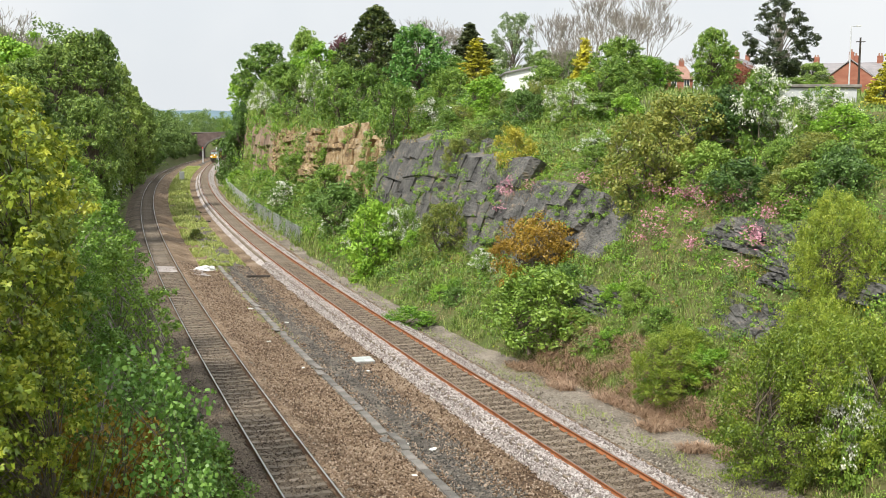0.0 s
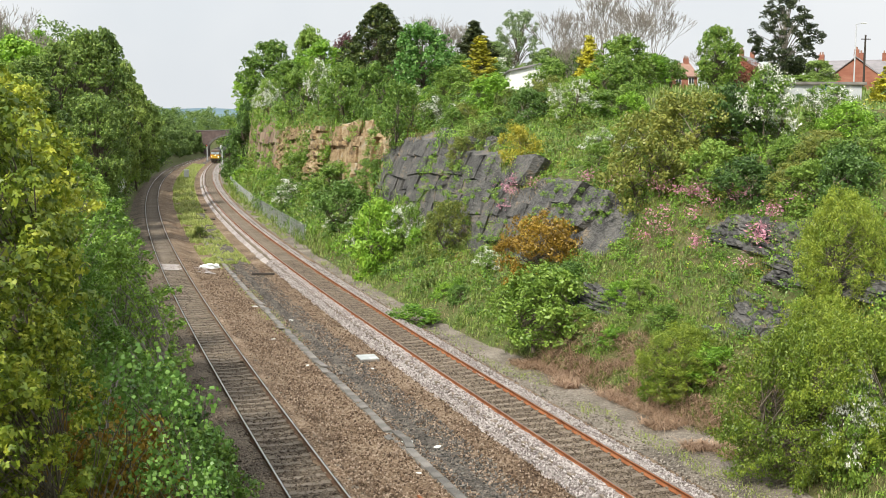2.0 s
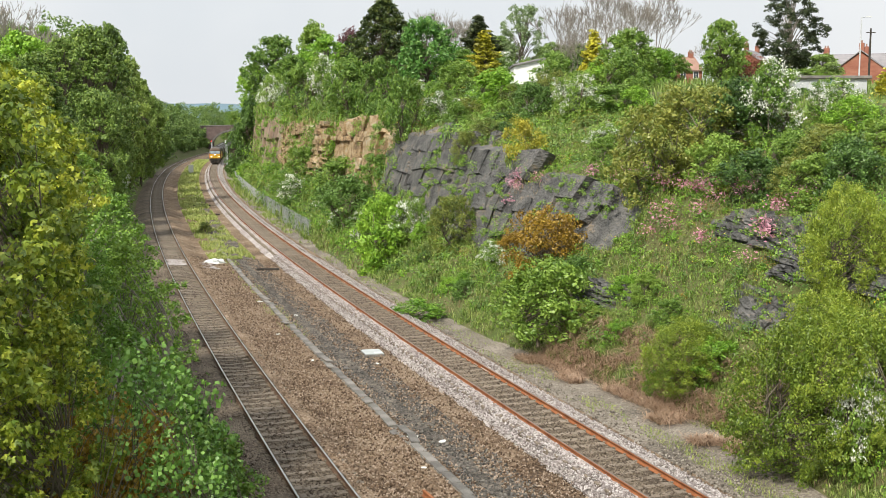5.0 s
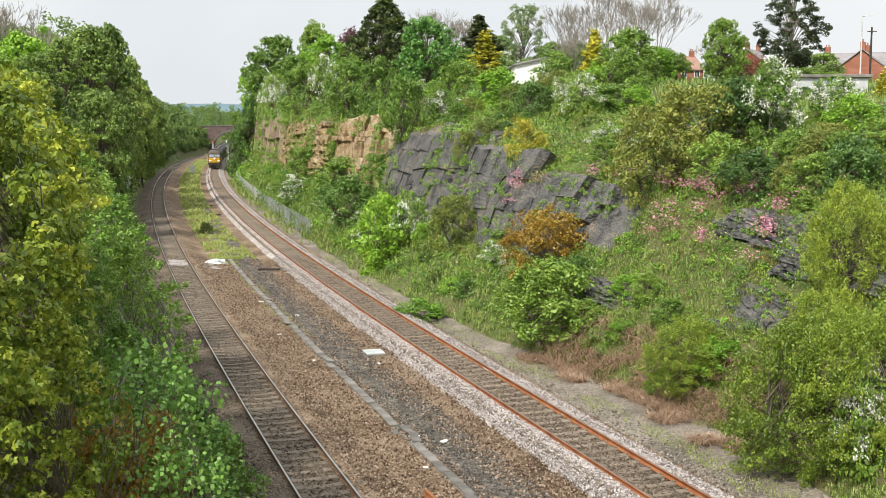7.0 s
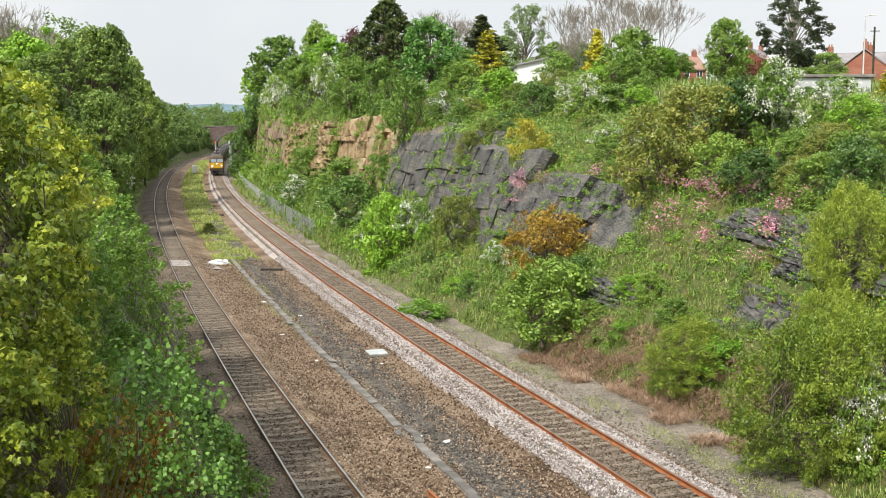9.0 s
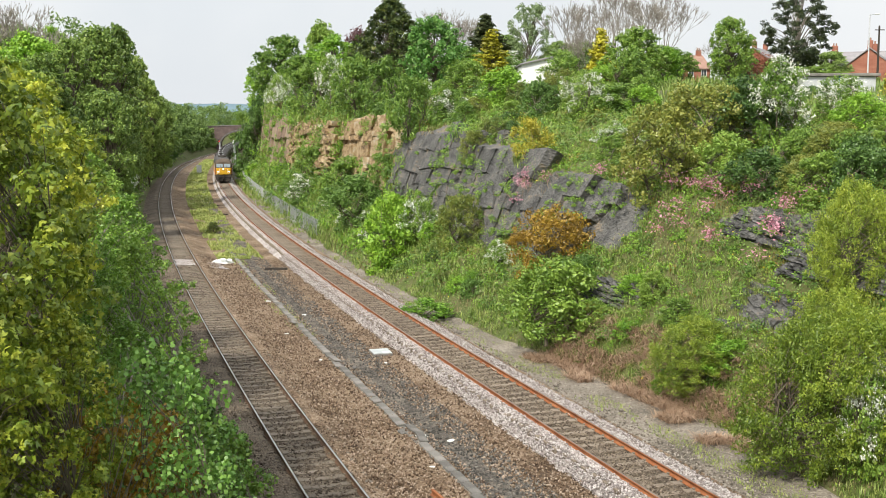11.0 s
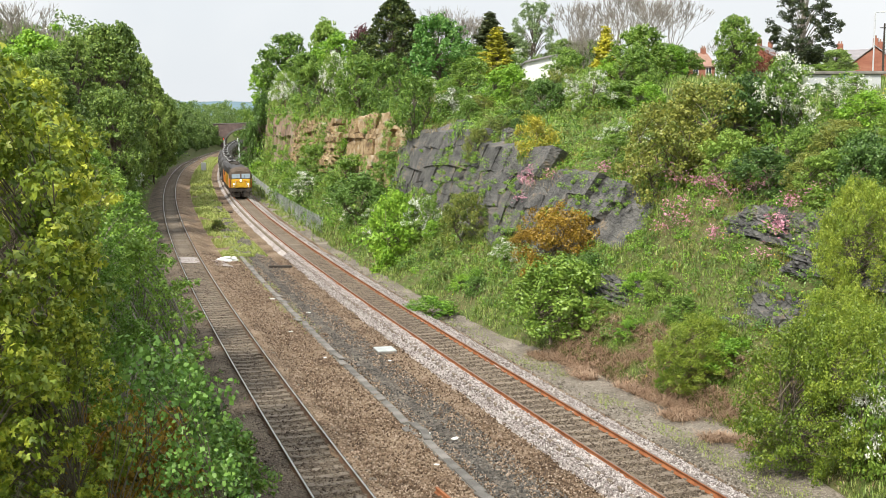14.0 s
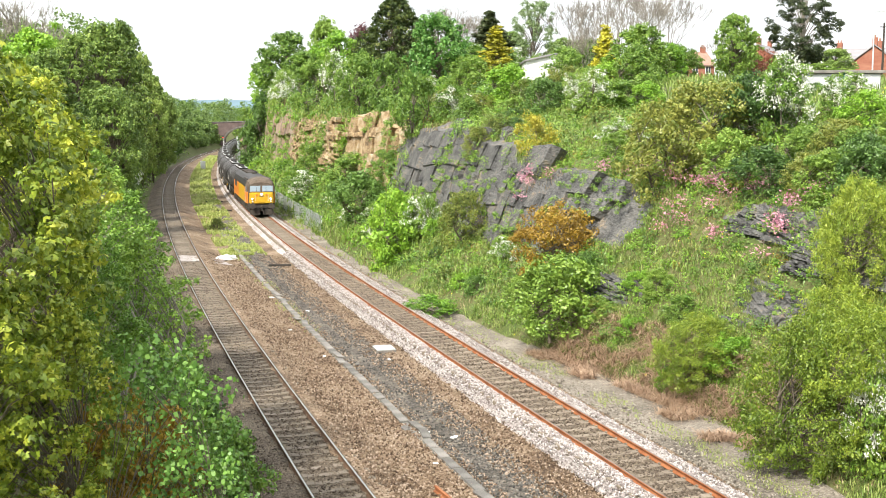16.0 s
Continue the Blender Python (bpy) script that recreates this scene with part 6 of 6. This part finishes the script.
def house(x, y, z, w, d, eave, ridge, turn, roofmat, label):
    """Long side w faces -y; the ridge runs along the long side."""
    t = thing("house", pose(x, y, z, 0, 0, turn), label, "house")
    bm = bmesh.new()
    pts = [(-d / 2, 0), (d / 2, 0), (d / 2, eave), (0, ridge - 0.1), (-d / 2, eave)]
    shell(bm, [(-w / 2, pts), (w / 2, pts)])
    part("wall", bm, M_REDBRICK, t)
    sl = math.atan2(ridge - eave, d / 2)
    ln = math.hypot(ridge - eave, d / 2) + 0.45
    for s in (-1, 1):
        m = Matrix.Translation((0, s * d / 4 * 1.06, (eave + ridge) / 2 - 0.06)) @ Matrix.Rotation(-s * sl, 4, "X")
        part("roof", boxed(0, 0, 0.08, w + 0.5, ln, 0.14, 0.02, m=m), roofmat, t)
    for s in (-1, 1):
        c = part("chimney", boxed(s * (w / 2 - 0.6), 0, ridge + 0.35, 0.9, 0.7, 1.7, 0.03), M_REDBRICK, t)
        for k in (-1, 1):
            part("chimney_pot", cyled((s * (w / 2 - 0.6) + k * 0.2, 0, ridge + 1.2), (s * (w / 2 - 0.6) + k * 0.2, 0, ridge + 1.6), 0.13, 0.1, seg=10), M_TILEROOF, c)
    n = max(2, int(w / 2.6))
    for zz in (1.6, 4.2):
        for k in range(n):
            xx = -w / 2 + w * (k + 0.5) / n
            for s in (-1, 1):
                wd = part("window", boxed(xx, s * d / 2, zz, 1.15, 0.12, 1.45, 0.02), M_FRAME, t)
                for q in (-1, 1):
                    part("pane", boxed(xx + q * 0.27, s * (d / 2 + 0.055), zz, 0.44, 0.03, 1.2), M_PANE, wd)
                part("sill", boxed(xx, s * (d / 2 + 0.06), zz - 0.82, 1.35, 0.2, 0.12), M_CONC, wd)
    for s in (-1, 1):
        part("gutter", boxed(0, s * (d / 2 + 0.3), eave - 0.02, w + 0.4, 0.12, 0.1, 0.02), M_BLACK, t)
    return t


house(57.5, 200.0, 14.0, 9.0, 8.0, 5.2, 8.4, 60, M_SLATEROOF, "red brick house with grey slate roof and chimneys")
house(44.5, 215.0, 14.6, 13.0, 8.0, 5.0, 7.6, 12, M_TILEROOF, "red brick house with a brown tiled roof")
house(69.0, 180.0, 12.6, 11.0, 8.0, 5.2, 8.0, -28, M_SLATEROOF, "red brick terraced house with grey slate roof")
house(64.5, 166.0, 12.2, 9.0, 7.5, 4.9, 7.8, 64, M_SLATEROOF, "red brick terraced house with gable end and chimneys")
house(79.0, 172.0, 12.4, 12.0, 8.0, 5.2, 8.0, -28, M_SLATEROOF, "red brick terraced house beside a lane")

t = thing("shed", pose(8.3, 92.0, 11.2, 0, 0, 0), "white rendered shed with a dark sloping roof edge", "shed")
bm = bmesh.new()
v0 = [bm.verts.new((px_, -2.0, pz)) for px_, pz in ((-1.6, 0), (1.3, 0), (1.3, 3.4), (-1.6, 2.75))]
v1 = [bm.verts.new((px_, 3.0, pz)) for px_, pz in ((-1.6, 0), (1.3, 0), (1.3, 3.4), (-1.6, 2.75))]
bm.faces.new(v0), bm.faces.new(v1)
for i in range(4):
    bm.faces.new((v0[i], v0[(i + 1) % 4], v1[(i + 1) % 4], v1[i]))
bmesh.ops.recalc_face_normals(bm, faces=bm.faces[:])
part("wall", bm, M_WHITEWALL, t)
part("roof", boxed(0, 0, 0, 3.3, 5.5, 0.14, 0.03, m=Matrix.Translation((-0.15, 0.5, 3.15)) @ Matrix.Rotation(-math.atan2(0.65, 2.9), 4, "Y")), M_SLATEROOF, t, "dark felt roof")

t = thing("garage", pose(26.6, 75.5, 10.7, 0, 0, -4), "grey flat-roofed prefabricated garage behind the hedge", "garage")
part("wall", boxed(0, 0, 0.8, 5.0, 3.0, 1.6, 0.02), M_GREY, t)
part("roof", boxed(0, 0, 1.72, 5.5, 3.5, 0.2, 0.04), M_CONC, t, "weathered flat roof")
for k in range(4):
    part("panel", boxed(-1.9 + k * 1.27, -1.52, 0.8, 1.15, 0.06, 1.4, 0.015), M_GALV, t)
part("downpipe", cyled((0.1, -1.6, 0), (0.1, -1.6, 1.7), 0.06, seg=10), plain("green_paint", (0.02, 0.12, 0.09), 0.5), t, "dark green pipe")

t = thing("street_lamp", pose(46.2, 120.0, 13.0), "tall grey street lamp with a short arm", "street lamp")
part("column", cyled((0, 0, 0), (0, 0, 7.8), 0.09, 0.06, seg=12), M_GALV, t)
part("arm", cyled((0, 0, 7.75), (0.6, 0, 7.85), 0.04, seg=8), M_GALV, t)
part("lantern", boxed(0.8, 0, 7.86, 0.55, 0.22, 0.12, 0.03), M_GREY, t)
t = thing("telegraph_pole", pose(51.2, 130.0, 13.3), "dark wooden telegraph pole with a crossarm", "telegraph pole")
part("pole", cyled((0, 0, 0), (0, 0, 7.2), 0.14, 0.1, seg=12), M_DARKWOOD, t)
part("crossarm", boxed(0, -0.12, 6.7, 1.1, 0.1, 0.1, 0.01), M_DARKWOOD, t)

# prototypes that found no place are taken away
for group in PX.values():
    for proto in group:
        if proto.name not in USED:
            for o in list(proto.children_recursive) + [proto]:
                bpy.data.objects.remove(o)



# ---- movement: the train comes down the near track ----
def motions():
    ys = np.arange(60.0, 640.0, 0.5)
    px = np.where(ys < 470, xr(ys), xr(470.0) - 0.2 * (ys - 470))
    s = np.concatenate([[0], np.cumsum(np.hypot(np.diff(ys), np.diff(px)))])
    for ob, back in TRAIN:
        rows = []
        for t in np.arange(0, 16.5, 1.0):
            front = np.interp(FRONT0 - SPEED * t, ys, s)
            d = front + back
            p = [np.array([np.interp(d + k, s, px), np.interp(d + k, s, ys)]) for k in (-5.7, 5.7)]
            mid, way = (p[0] + p[1]) / 2, p[0] - p[1]
            rows.append((float(t), pose(mid[0], mid[1], 0.0, 0, 0, math.degrees(math.atan2(way[1], way[0])))))
        walk(ob, rows)


FRONT0, SPEED = 330.0, 14.0
motions()
